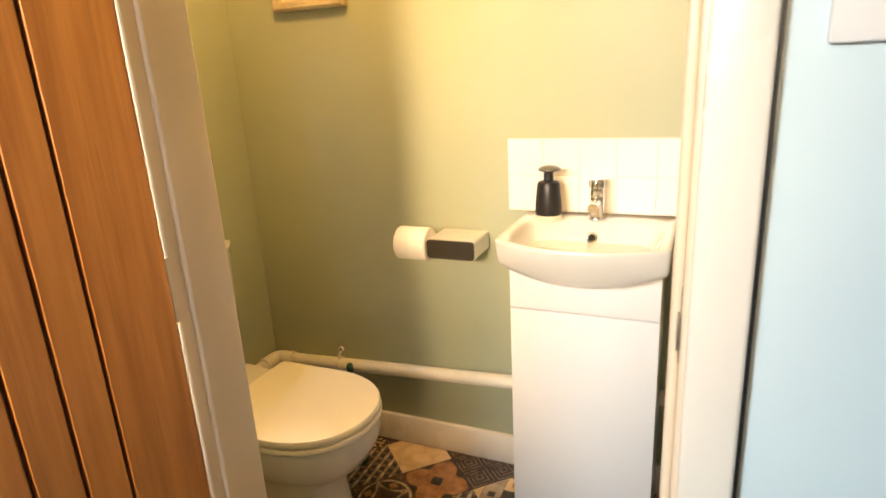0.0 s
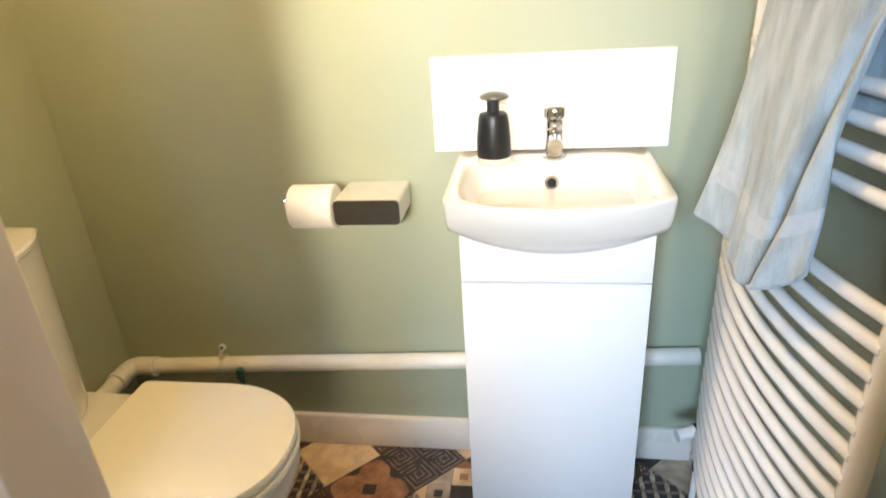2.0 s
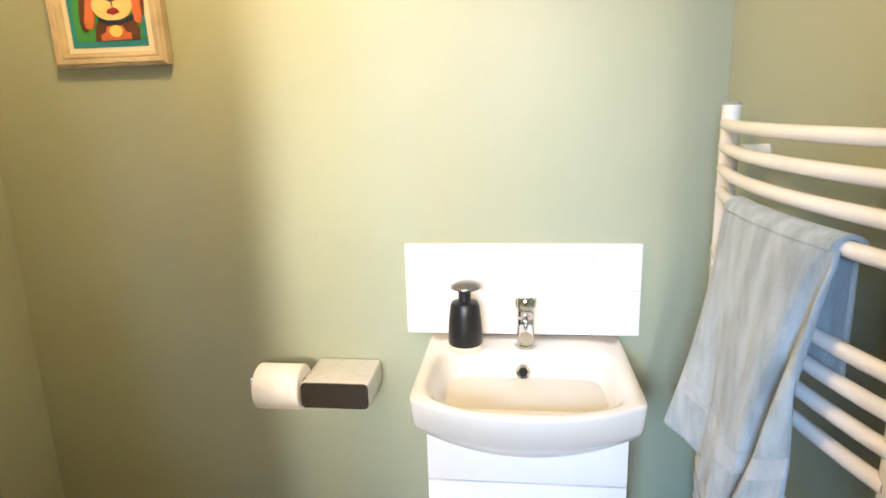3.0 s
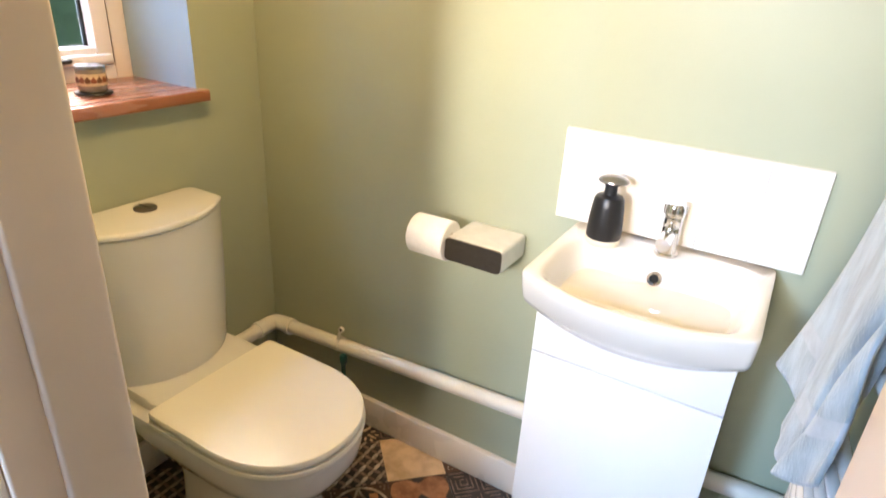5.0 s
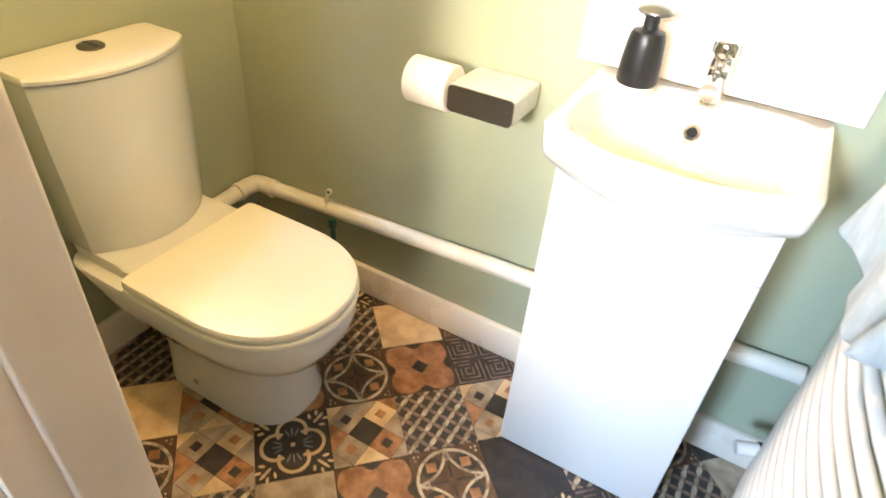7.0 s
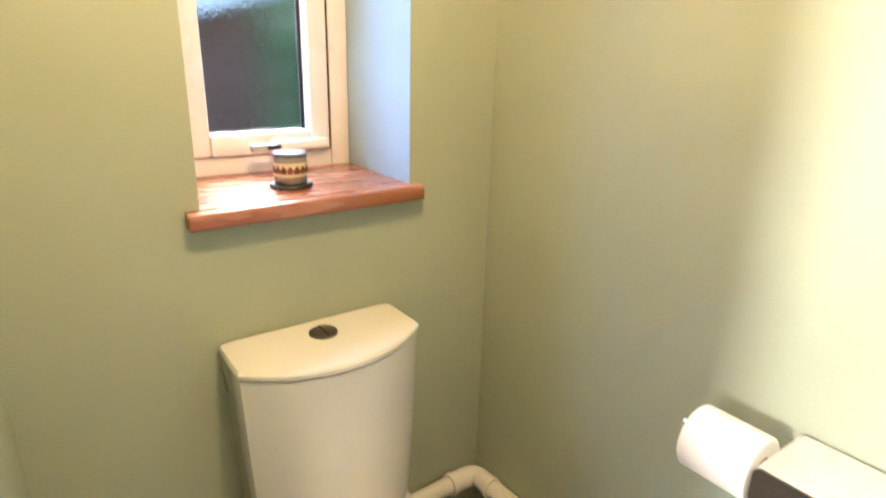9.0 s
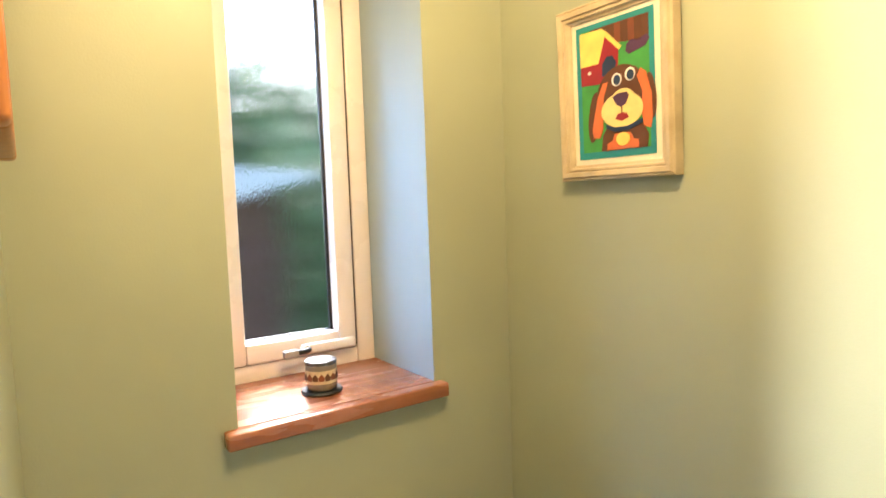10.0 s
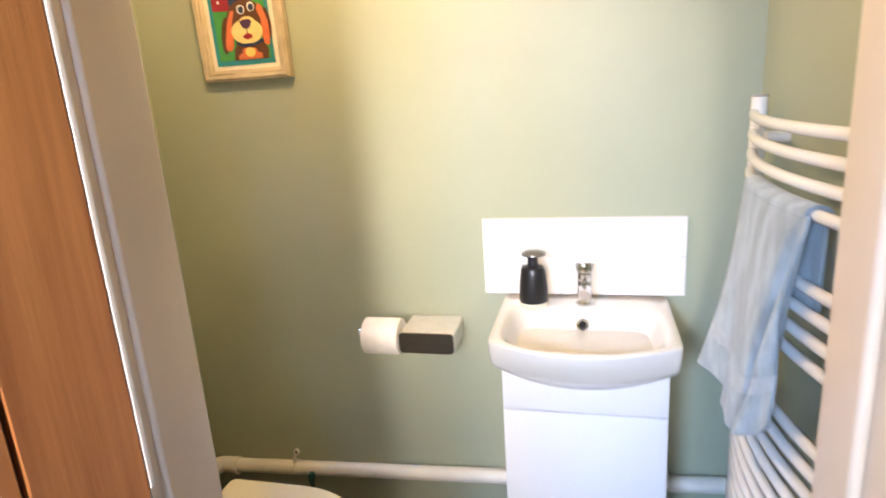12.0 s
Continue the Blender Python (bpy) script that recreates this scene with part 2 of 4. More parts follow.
def tube(bm, path, r, n=12, flat=1.0):
    """A pipe along a path."""
    pts = [Vector(p) for p in path]
    rings = []
    side = None
    for i, p in enumerate(pts):
        d = (pts[min(i + 1, len(pts) - 1)] - pts[max(i - 1, 0)]).normalized()
        if side is None:
            side = d.orthogonal().normalized()
        side = (side - d * side.dot(d)).normalized()
        up = d.cross(side)
        rings.append([p + side * (r * math.cos(2 * math.pi * k / n)) + up * (r * flat * math.sin(2 * math.pi * k / n)) for k in range(n)])
    return loft(bm, rings)


def rounded(pts, r, n=6):
    """A path through points with rounded corners."""
    pts = [Vector(p) for p in pts]
    out = [pts[0]]
    for a, b, c in zip(pts, pts[1:], pts[2:]):
        u, v = (a - b).normalized(), (c - b).normalized()
        p0, p2 = b + u * r, b + v * r
        for k in range(n + 1):
            t = k / n
            out.append(p0 * (1 - t) ** 2 + b * 2 * t * (1 - t) + p2 * t * t)
    return out + [pts[-1]]


def prism(bm, outline, z0, z1, to3=lambda x, y, z: (x, y, z)):
    """A flat outline pushed up from z0 to z1."""
    return loft(bm, [[Vector(to3(x, y, z0)) for x, y in outline], [Vector(to3(x, y, z1)) for x, y in outline]])


# ---- the room ----
XL, XR, YB, YF, YH, CEIL = -0.912, 0.632, 1.80, 0.89, 0.765, 2.36
HX0, HX1, HY0 = -0.95, 0.95, -1.70
OY0, OY1, OZ0, OZ1 = 1.190, 1.592, 0.990, 1.985
DX0, DX1, DZ = -0.206, 0.502, 2.03

wall_back = structure("wall_back", boxm((XL - 0.3, YB, -0.1), (XR + 0.1, YB + 0.12, CEIL + 0.1)), SAGE, "sage green painted plaster wall behind the basin", "wall")
wall_right = structure("wall_right", boxm((XR, YF, -0.1), (XR + 0.1, YB, CEIL + 0.1)), SAGE, "sage green painted plaster wall behind the towel radiator", "wall")
bm = bmesh.new()
for lo, hi in (((XL - 0.3, 0.6, -0.1), (XL, OY0, CEIL + 0.1)), ((XL - 0.3, OY1, -0.1), (XL, YB, CEIL + 0.1)),
               ((XL - 0.3, OY0, -0.1), (XL, OY1, OZ0)), ((XL - 0.3, OY0, OZ1), (XL, OY1, CEIL + 0.1))):
    box(bm, lo, hi)
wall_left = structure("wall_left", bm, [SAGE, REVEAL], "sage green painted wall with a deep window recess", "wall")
# the recess faces take the sky-tinted colour
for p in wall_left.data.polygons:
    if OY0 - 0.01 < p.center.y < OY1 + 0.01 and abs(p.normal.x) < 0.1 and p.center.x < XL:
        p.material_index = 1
bm = bmesh.new()
for lo, hi in (((XL, YH, -0.1), (DX0, YF, CEIL + 0.1)), ((DX1, YH, -0.1), (HX1 + 0.1, YF, CEIL + 0.1)), ((DX0, YH, DZ), (DX1, YF, CEIL + 0.1))):
    box(bm, lo, hi)
wall_front = structure("wall_front", bm, [SAGE, BLUE], "partition wall with the doorway, blue on the hall side", "wall")
for p in wall_front.data.polygons:
    if p.normal.y < -0.9:
        p.material_index = 1
structure("ceiling", boxm((XL, YF, CEIL), (XR, YB, CEIL + 0.1)), WHITE_WALL, "white painted ceiling of the small toilet room", "ceiling")
floor = structure("floor", boxm((XL - 0.02, YH - 0.02, -0.1), (XR + 0.02, YB + 0.02, -0.003)), V_BASE, "patchwork patterned vinyl floor in browns and black", "floor")

# the hall behind: unseen shell added to close it, walls dark to limit bounce
bm = bmesh.new()
box(bm, (HX0 - 0.1, HY0, -0.1), (HX0, YH, CEIL + 0.1))
structure("wall_hall_west", bm, HALL_WALL, "unseen hall wall, dark beige to hold down bounced light", "wall")
structure("wall_hall_east", boxm((HX1, HY0, -0.1), (HX1 + 0.1, YH, CEIL + 0.1)), HALL_WALL, "unseen hall wall, dark beige to hold down bounced light", "wall")
structure("wall_hall_south", boxm((HX0 - 0.1, HY0 - 0.1, -0.1), (HX1 + 0.1, HY0, CEIL + 0.1)), HALL_WALL, "unseen far-end hall wall, dark beige to hold down bounced light", "wall")
structure("ceiling_hall", boxm((HX0, HY0, CEIL), (HX1, YH, CEIL + 0.1)), WHITE_WALL, "white painted hall ceiling", "ceiling")
structure("floor_hall", boxm((HX0, HY0, -0.1), (HX1, YH - 0.02, -0.004)), HALL_FLOOR, "brown carpeted hall floor", "floor")

# ---- skirting ----
SK = 0.102


def skirting(name, lo, hi):
    bm = boxm(lo, hi, 0.005, 2)
    structure(name, bm, GLOSS, "white gloss painted skirting board", "baseboard")


skirting("baseboard_back", (XL, YB - 0.018, 0), (XR, YB, SK))
skirting("baseboard_left", (XL, YF, 0), (XL + 0.018, YB - 0.018, SK))
skirting("baseboard_right", (XR - 0.018, YF, 0), (XR, YB - 0.018, SK))

# ---- door frame and leaf ----
JL, JR = -0.191, 0.487
door_frame = thing("door_frame", ((JL + JR) / 2, YH, 0), "cream gloss painted door lining with stops and architrave", "door frame", kind="structure")


def fpart(name, bm, material, parent, label=""):
    """A part given in world coordinates."""
    off = Vector(parent.location)
    if parent.parent:
        off = off + Vector(parent.parent.location)
    for v in bm.verts:
        v.co = v.co - off
    return part(name, bm, material, parent, label)


for name, lo, hi in (("lining", (DX0, YH - 0.004, 0), (JL, YF + 0.004, DZ)), ("lining", (JR, YH - 0.004, 0), (DX1, YF + 0.004, DZ)),
                     ("lining_head", (JL, YH - 0.004, DZ - 0.013), (JR, YF + 0.004, DZ))):
    fpart(name, boxm(lo, hi, 0.004, 3), LINING, door_frame)
for lo, hi in (((JL - 0.008, YH + 0.044, 0), (JL + 0.006, YF + 0.0075, DZ - 0.026)), ((JR - 0.012, YH + 0.044, 0), (JR, YF - 0.004, DZ - 0.026)),
               ((JL, YH + 0.044, DZ - 0.026), (JR, YF - 0.004, DZ - 0.013))):
    fpart("stop", boxm(lo, hi, 0.006, 4), LINING, door_frame)
for lo, hi in (((JR + 0.006, YH - 0.020, 0), (JR + 0.056, YH - 0.003, DZ + 0.05)), ((JL - 0.064, YH - 0.020, 0), (JL - 0.006, YH - 0.003, DZ + 0.05)),
               ((JL - 0.006, YH - 0.020, DZ - 0.007), (JR + 0.006, YH - 0.003, DZ + 0.05))):
    fpart("architrave", boxm(lo, hi, 0.005, 3), GLOSS, door_frame)
# black strip draws the shadow gap along the architrave's outer edge
fpart("shade_strip", boxm((JR + 0.056, YH - 0.012, 0), (JR + 0.060, YH - 0.0005, DZ + 0.05)), BLACK, door_frame, "thin dark strip standing for the shadow gap beside the architrave")
keep = fpart("latch_keep", boxm((JR - 0.0016, YH + 0.008, 0.945), (JR + 0.001, YH + 0.038, 1.015), 0.0005), BRASS, door_frame, "satin steel latch keep")
fpart("keep_lip", boxm((JR - 0.0040, YH - 0.002, 0.962), (JR - 0.0005, YH + 0.012, 0.998), 0.0012), BRASS, keep)

door = thing("door", (JL + 0.0235, YH - 0.036, 0), "open oak door with vertical V-grooved boards", "door", kind="structure")
DW, DT = 0.62, 0.040
edges = [0.0, 0.108] + [0.108 + 0.0525 * k for k in range(1, 9)] + [DW]
for a, b in zip(edges, edges[1:]):
    bm = boxm((0.002, -b + 0.0024, 0.008), (DT, -a - (0.0024 if a else 0.0), 1.99), 0.0015, 1)
    part("stile" if a == 0 or b == DW else "board", bm, OAK, door)
part("core", boxm((0.006, -DW + 0.004, 0.012), (DT - 0.006, -0.004, 1.986)), OAK_DARK, door)
for z in (0.20, 0.975, 1.78):
    bm = bmesh.new()
    lathe(bm, [(0.0001, -0.05), (0.006, -0.05), (0.006, 0.05), (0.0001, 0.05)], (0.0, 0.0, z), n=14)
    box(bm, (0.001, 0.0002, z - 0.045), (0.036, 0.004, z + 0.045))
    part("hinge", bm, BRASS, door, "steel butt hinge")
# white strips imitate the line of light beside the hinge edge
for z0, z1 in ((0.008, 0.155), (0.245, 0.93), (1.02, 1.735), (1.825, 1.99)):
    part("edge_strip", boxm((0.004, 0.0005, z0), (DT + 0.001, 0.0065, z1), 0.001), UPVC, door, "white strip standing for a bright lit line along the hinge edge")
door.rotation_euler = (0, 0, radians(-2))

# ---- window and sill ----
win = thing("window_1", (-1.22, 1.4, 1.03), "white plastic casement window with obscured glass", "window", kind="structure")
SZ = 1.019
FX0, FX1 = -1.230, -1.165


def rail_frame(name, y0, y1, z0, z1, w, x0, x1, parent, bev=0.006):
    for nm, lo, hi in (("stile", (x0, y0, z0), (x1, y0 + w, z1)), ("stile", (x0, y1 - w, z0), (x1, y1, z1)),
                       ("rail", (x0, y0 + w, z0), (x1, y1 - w, z0 + w)), ("rail", (x0, y0 + w, z1 - w), (x1, y1 - w, z1))):
        fpart(name + "_" + nm, boxm(lo, hi, bev, 2), WIN_UPVC, parent)


rail_frame("frame", OY0, OY1, SZ - 0.010, OZ1, 0.046, FX0, FX1, win)
rail_frame("sash", OY0 + 0.048, OY1 - 0.053, SZ + 0.038, OZ1 - 0.052, 0.044, FX0 + 0.012, FX1 + 0.010, win)
gy0, gy1, gz0, gz1 = OY0 + 0.090, OY1 - 0.095, SZ + 0.080, OZ1 - 0.094
pane = fpart("pane", boxm((-1.203, gy0, gz0), (-1.197, gy1, gz1)), GLASS, win, "obscured textured glass pane")
pane.visible_shadow = False
for lo, hi in (((-1.197, gy0, gz0), (-1.190, gy0 + 0.006, gz1)), ((-1.197, gy1 - 0.009, gz0), (-1.190, gy1, gz1)),
               ((-1.197, gy0, gz0), (-1.190, gy1, gz0 + 0.004)), ((-1.197, gy0, gz1 - 0.006), (-1.190, gy1, gz1))):
    fpart("gasket", boxm(lo, hi), BLACK, win, "black rubber glazing gasket")
# dark strip set in the sash gap to stand for its shade
fpart("hinge_gap_shade", boxm((FX0 + 0.02, OY1 - 0.0528, SZ + 0.040), (FX1 - 0.002, OY1 - 0.0462, OZ1 - 0.054)), BROWN_GAP, win, "dark strip standing for the shade in the sash gap")
fpart("handle_base", boxm((FX1 + 0.0095, 1.400, SZ + 0.043), (FX1 + 0.024, 1.530, SZ + 0.066), 0.006, 3), UPVC, win, "white handle base")
bm = tube(bmesh.new(), rounded([(FX1 + 0.020, 1.415, SZ + 0.055), (FX1 + 0.040, 1.410, SZ + 0.056), (FX1 + 0.043, 1.372, SZ + 0.056)], 0.012), 0.006)
grip = fpart("handle", bm, BLACK, win, "dark window handle")
fpart("grip_end", boxm((FX1 + 0.034, 1.350, SZ + 0.048), (FX1 + 0.052, 1.382, SZ + 0.064), 0.003, 2), GREY_PLASTIC, grip, "grey end of the handle")

sill = thing("window_sill", (-1.05, 1.4, 1.0), "polished red-brown hardwood window board in strips", "window sill", kind="structure")
xs = [XL + 0.030, -0.944, -0.988, -1.028, -1.078, -1.130, FX0 + 0.03]
for a, b in zip(xs, xs[1:]):
    y0, y1 = (1.165, 1.610) if a > XL else (OY0 + 0.001, OY1 - 0.001)
    if a > XL > b:
        fpart("strip", boxm((XL + 0.0005, 1.165, SZ - 0.029), (a, 1.610, SZ), 0.004, 3), SILL, sill)
        fpart("strip", boxm((b, OY0 + 0.001, SZ - 0.029), (XL + 0.0005, OY1 - 0.001, SZ)), SILL, sill)
    else:
        fpart("strip", boxm((b, y0, SZ - 0.029), (a, y1, SZ)), SILL, sill)

# ---- toilet ----
TY = 1.367
toilet = thing("toilet", (XL, TY, 0), "white close-coupled ceramic toilet with lid down", "toilet")


def d_ring(x0, x1, hw, z, n=48, power=2.6, square=0.35, back=0.22):
    """A D-shaped outline: flat at x0, rounded towards x1."""
    out = []
    for i in range(n):
        a = 2 * math.pi * i / n
        c, s = math.cos(a), math.sin(a)
        xm = x0 + (x1 - x0) * square
        if c >= 0:
            e = 2 / power
            x = xm + (x1 - xm) * abs(c) ** e
            y = hw * math.copysign(abs(s) ** e, s)
        else:
            e = back
            x = xm - (xm - x0) * abs(c) ** e
            y = hw * math.copysign(abs(s) ** e, s)
        out.append(Vector((x, y, z)))
    return out


def scaled(ring, k, z):
    c = sum(ring, Vector()) / len(ring)
    return [Vector((c.x + (p.x - c.x) * k, c.y + (p.y - c.y) * k, z)) for p in ring]


RIM = 0.346
bowl = loft(bmesh.new(), [
    d_ring(0.19, 0.548, 0.118, 0.0, square=0.55), d_ring(0.19, 0.550, 0.120, 0.012, square=0.55), d_ring(0.19, 0.540, 0.112, 0.05, square=0.55),
    d_ring(0.19, 0.535, 0.108, 0.12, square=0.52), d_ring(0.18, 0.545, 0.112, 0.17, square=0.5), d_ring(0.17, 0.572, 0.125, 0.205, square=0.48),
    d_ring(0.15, 0.626, 0.162, 0.240, square=0.46), d_ring(0.12, 0.647, 0.177, 0.280, square=0.45), d_ring(0.08, 0.654, 0.183, 0.315, square=0.45),
    d_ring(0.03, 0.656, 0.184, RIM - 0.006, square=0.45), d_ring(0.032, 0.652, 0.181, RIM, square=0.45)])
part("pan", bowl, CERAMIC, toilet, "white ceramic pan on a pedestal foot")
ledge = loft(bmesh.new(), [d_ring(0.012, 0.30, 0.150, RIM - 0.03, square=0.6, power=4), d_ring(0.012, 0.262, 0.153, RIM + 0.022, square=0.6, power=4),
                           d_ring(0.014, 0.225, 0.150, RIM + 0.028, square=0.6, power=4)])
part("ledge", ledge, CERAMIC, toilet)
seat_ring = d_ring(0.235, 0.660, 0.188, RIM + 0.001, n=96, square=0.48, power=2.2, back=0.07)
part("seat", loft(bmesh.new(), [scaled(seat_ring, 0.99, RIM + 0.001), scaled(seat_ring, 1.004, RIM + 0.004), scaled(seat_ring, 1.006, RIM + 0.012), scaled(seat_ring, 0.998, RIM + 0.0155)]), SEAT, toilet)
part("lid", loft(bmesh.new(), [scaled(seat_ring, 0.955, RIM + 0.0155), scaled(seat_ring, 0.955, RIM + 0.0205), scaled(seat_ring, 0.990, RIM + 0.0212), scaled(seat_ring, 0.995, RIM + 0.024), scaled(seat_ring, 0.995, RIM + 0.033),
                               scaled(seat_ring, 0.982, RIM + 0.038), scaled(seat_ring, 0.90, RIM + 0.0405), scaled(seat_ring, 0.4, RIM + 0.042)]), SEAT, toilet, "smooth white plastic lid, closed")

def cistern_ring(hw, front, side, z, n=40):
    """A shallow bowed outline against the wall."""
    out = [Vector((0.004, -hw + 0.004, z)), Vector((0.004, hw - 0.004, z)), Vector((0.010, hw, z)), Vector((side - 0.008, hw, z))]
    for k in range(n + 1):
        y = hw * (1 - 2 * k / n)
        out.append(Vector((side + (front - side) * (1 - (abs(y) / hw) ** 2.2), y * 0.997, z)))
    out += [Vector((side - 0.008, -hw, z)), Vector((0.010, -hw, z))]
    return out


part("cistern", loft(bmesh.new(), [cistern_ring(0.152, 0.178, 0.108, RIM + 0.0285), cistern_ring(0.154, 0.180, 0.110, RIM + 0.040), cistern_ring(0.165, 0.181, 0.112, 0.58),
                                   cistern_ring(0.172, 0.182, 0.113, 0.7575)]), CERAMIC, toilet)
part("cistern_lid", loft(bmesh.new(), [cistern_ring(0.171, 0.181, 0.112, 0.759), cistern_ring(0.1745, 0.185, 0.115, 0.7615), cistern_ring(0.1745, 0.185, 0.115, 0.769),
                                       cistern_ring(0.171, 0.181, 0.112, 0.774), cistern_ring(0.15, 0.16, 0.10, 0.776)]), CERAMIC, toilet)
bm = lathe(bmesh.new(), [(0.026, 0.0), (0.026, 0.004), (0.023, 0.006), (0.0001, 0.006)], (0.062, 0.0, 0.776), n=32)
button = part("flush_button", bm, STEEL, toilet, "dark chrome dual flush button")
part("button_slot", boxm((0.040, -0.001, 0.7815), (0.084, 0.001, 0.7828)), DARK_HOLE, button)
bm = lathe(bmesh.new(), [(0.05, 0.0), (0.055, 0.01), (0.055, 0.05), (0.045, 0.055), (0.045, 0.19)], (0.0, 0.0, 0.19), axis="x", n=24)
part("pan_connector", bm, GREY_PLASTIC, toilet, "grey plastic soil connector")
for s in (-1, 1):
    part("floor_screw_cap", lathe(bmesh.new(), [(0.008, 0), (0.008, 0.004), (0.0001, 0.006)], (0.30, s * 0.119, 0.045), axis="y", n=12), GREY_PLASTIC, toilet)

# ---- pipe along the back wall ----
PZ, PR, PY = 0.3065, 0.0215, YB - 0.026
pipe = thing("waste_pipe", (0, PY, PZ), "white plastic waste pipe running along the wall", "pipe")
fall = lambda x: PZ + 0.050 * (x - 0.03)
fpart("pipe_run", tube(bmesh.new(), [(XR - 0.03, PY, fall(XR)), (XL + 0.07, PY, fall(XL))], PR, 20), PIPE, pipe)
EZ = fall(XL)
fpart("elbow", tube(bmesh.new(), rounded([(XL + 0.095, PY, EZ), (XL + 0.028, PY, EZ), (XL + 0.028, PY - 0.075, EZ)], 0.030, 8), PR + 0.0035, 20), PIPE, pipe)
fpart("collar", tube(bmesh.new(), [(XL + 0.088, PY, EZ), (XL + 0.100, PY, EZ)], PR + 0.006, 20), PIPE, pipe)
fpart("collar", tube(bmesh.new(), [(XL + 0.028, PY - 0.068, EZ), (XL + 0.028, PY - 0.080, EZ)], PR + 0.006, 20), PIPE, pipe)
fpart("pipe_return", tube(bmesh.new(), [(XL + 0.028, PY - 0.06, EZ), (XL + 0.028, TY + 0.02, EZ - 0.01)], PR, 20), PIPE, pipe)
cx = -0.614
bm = tube(bmesh.new(), [(cx - 0.006, PY, fall(cx)), (cx + 0.006, PY, fall(cx))], PR + 0.0025, 20)
tail = [(-0.0045, -0.003), (0.0045, -0.003), (0.0045, 0.003), (-0.0045, 0.003)]
loft(bm, [[Vector((cx + dx + lean, PY - 0.010 + dy, fall(cx) + z)) for dx, dy in tail] for z, lean in ((0.018, 0.0), (0.040, 0.006), (0.056, 0.014))])
lathe(bm, [(0.0001, -0.004), (0.009, -0.004), (0.009, 0.004), (0.0001, 0.004)], (cx + 0.015, PY - 0.010, fall(cx) + 0.060), axis="y", n=14)
fpart("clip", bm, PIPE, pipe, "white pipe clip with a raised tail")
fpart("clip_hole", lathe(bmesh.new(), [(0.0001, -0.0046), (0.004, -0.0046), (0.004, -0.003)], (cx + 0.015, PY - 0.010, fall(cx) + 0.060), axis="y", n=10), DARK_HOLE, pipe, "dark screw hole")

# ---- toilet brush ----
BX, BY = -0.490, 1.643
brush = thing("toilet_brush", (BX, BY, 0), "slim dark green toilet brush standing behind the pan", "toilet brush")
fpart("handle", tube(bmesh.new(), [(BX, BY, 0.06), (BX, BY, 0.330)], 0.0065, 14), GREEN, brush)
fpart("cap", lathe(bmesh.new(), [(0.0001, 0.0), (0.0075, 0.0), (0.0105, 0.006), (0.0110, 0.022), (0.008, 0.030), (0.0001, 0.032)], (BX, BY, 0.326), n=18), GREEN, brush, "rounded dark green cap")
fpart("cup", lathe(bmesh.new(), [(0.0001, 0.0), (0.034, 0.0), (0.036, 0.004), (0.033, 0.085), (0.030, 0.085), (0.030, 0.070), (0.0001, 0.070)], (BX, BY, 0.001), n=24), GREEN, brush)

# ---- paper holder and roll ----
holder = thing("toilet_roll_holder", (-0.15, YB, 0.76), "steel paper holder with a boxy shelf and dark front", "paper holder")
HX, HXR, HF, RC, RZ = -0.205, -0.062, 1.665, 1.696, 0.754
fpart("shelf_box", boxm((HX, HF + 0.003, 0.722), (HXR, YB - 0.004, 0.777), 0.008, 4), PALE_STEEL, holder, "pale satin steel shelf")
fx0, fx1, fz0, fz1, fr = HX + 0.001, HXR - 0.001, 0.7225, 0.7765, 0.010
plate = [(cx_ + fr * math.cos(a0 + k * math.pi / 12), cz_ + fr * math.sin(a0 + k * math.pi / 12)) for cx_, cz_, a0 in
         ((fx1 - fr, fz1 - fr, 0.0), (fx0 + fr, fz1 - fr, math.pi / 2), (fx0 + fr, fz0 + fr, math.pi), (fx1 - fr, fz0 + fr, 1.5 * math.pi)) for k in range(7)]
bm = prism(bmesh.new(), plate, HF - 0.001, HF + 0.0035, lambda x, z, y: (x, y, z))
fpart("front", bm, STEEL, holder, "dark brushed steel front plate with rounded corners")
fpart("wall_plate", boxm((HX + 0.02, YB - 0.006, 0.738), (HXR - 0.006, YB, 0.770), 0.003), PALE_STEEL, holder)
fpart("rod", tube(bmesh.new(), [(HX + 0.01, RC, RZ + 0.010), (-0.312, RC, RZ + 0.010)], 0.006), CHROME, holder)
fpart("rod_cap", lathe(bmesh.new(), [(0.0001, -0.322), (0.010, -0.321), (0.011, -0.316), (0.006, -0.309)], (0, RC, RZ + 0.010), axis="x", n=16), CHROME, holder)
roll = thing("toilet_roll", (-0.255, RC, RZ), "white toilet paper roll on the holder", "toilet roll")
RX0, RX1, RR = -0.304, -0.206, 0.0475
bm = bmesh.new()
prof = [(0.020, RX0), (RR - 0.003, RX0), (RR, RX0 + 0.003), (RR, RX1 - 0.003), (RR - 0.003, RX1), (0.020, RX1)]
loft(bm, [[Vector((x, RC + r * math.cos(2 * math.pi * i / 40), RZ + r * math.sin(2 * math.pi * i / 40))) for i in range(40)] for r, x in prof + [prof[0]]], False, False)
fpart("paper", bm, PAPER, roll)
fpart("core_tube", tube(bmesh.new(), [(RX0 + 0.002, RC, RZ), (RX1 - 0.002, RC, RZ)], 0.0195, 20), mat("cardboard", (0.35, 0.27, 0.18), 0.9, vary=0.1, scale=30), roll)

# ---- vanity unit ----
VX0, VX1, VF = 0.074, 0.430, 1.546
vanity = thing("vanity_unit", ((VX0 + VX1) / 2, 1.67, 0), "tall glossy white vanity unit with one plain door", "cabinet")
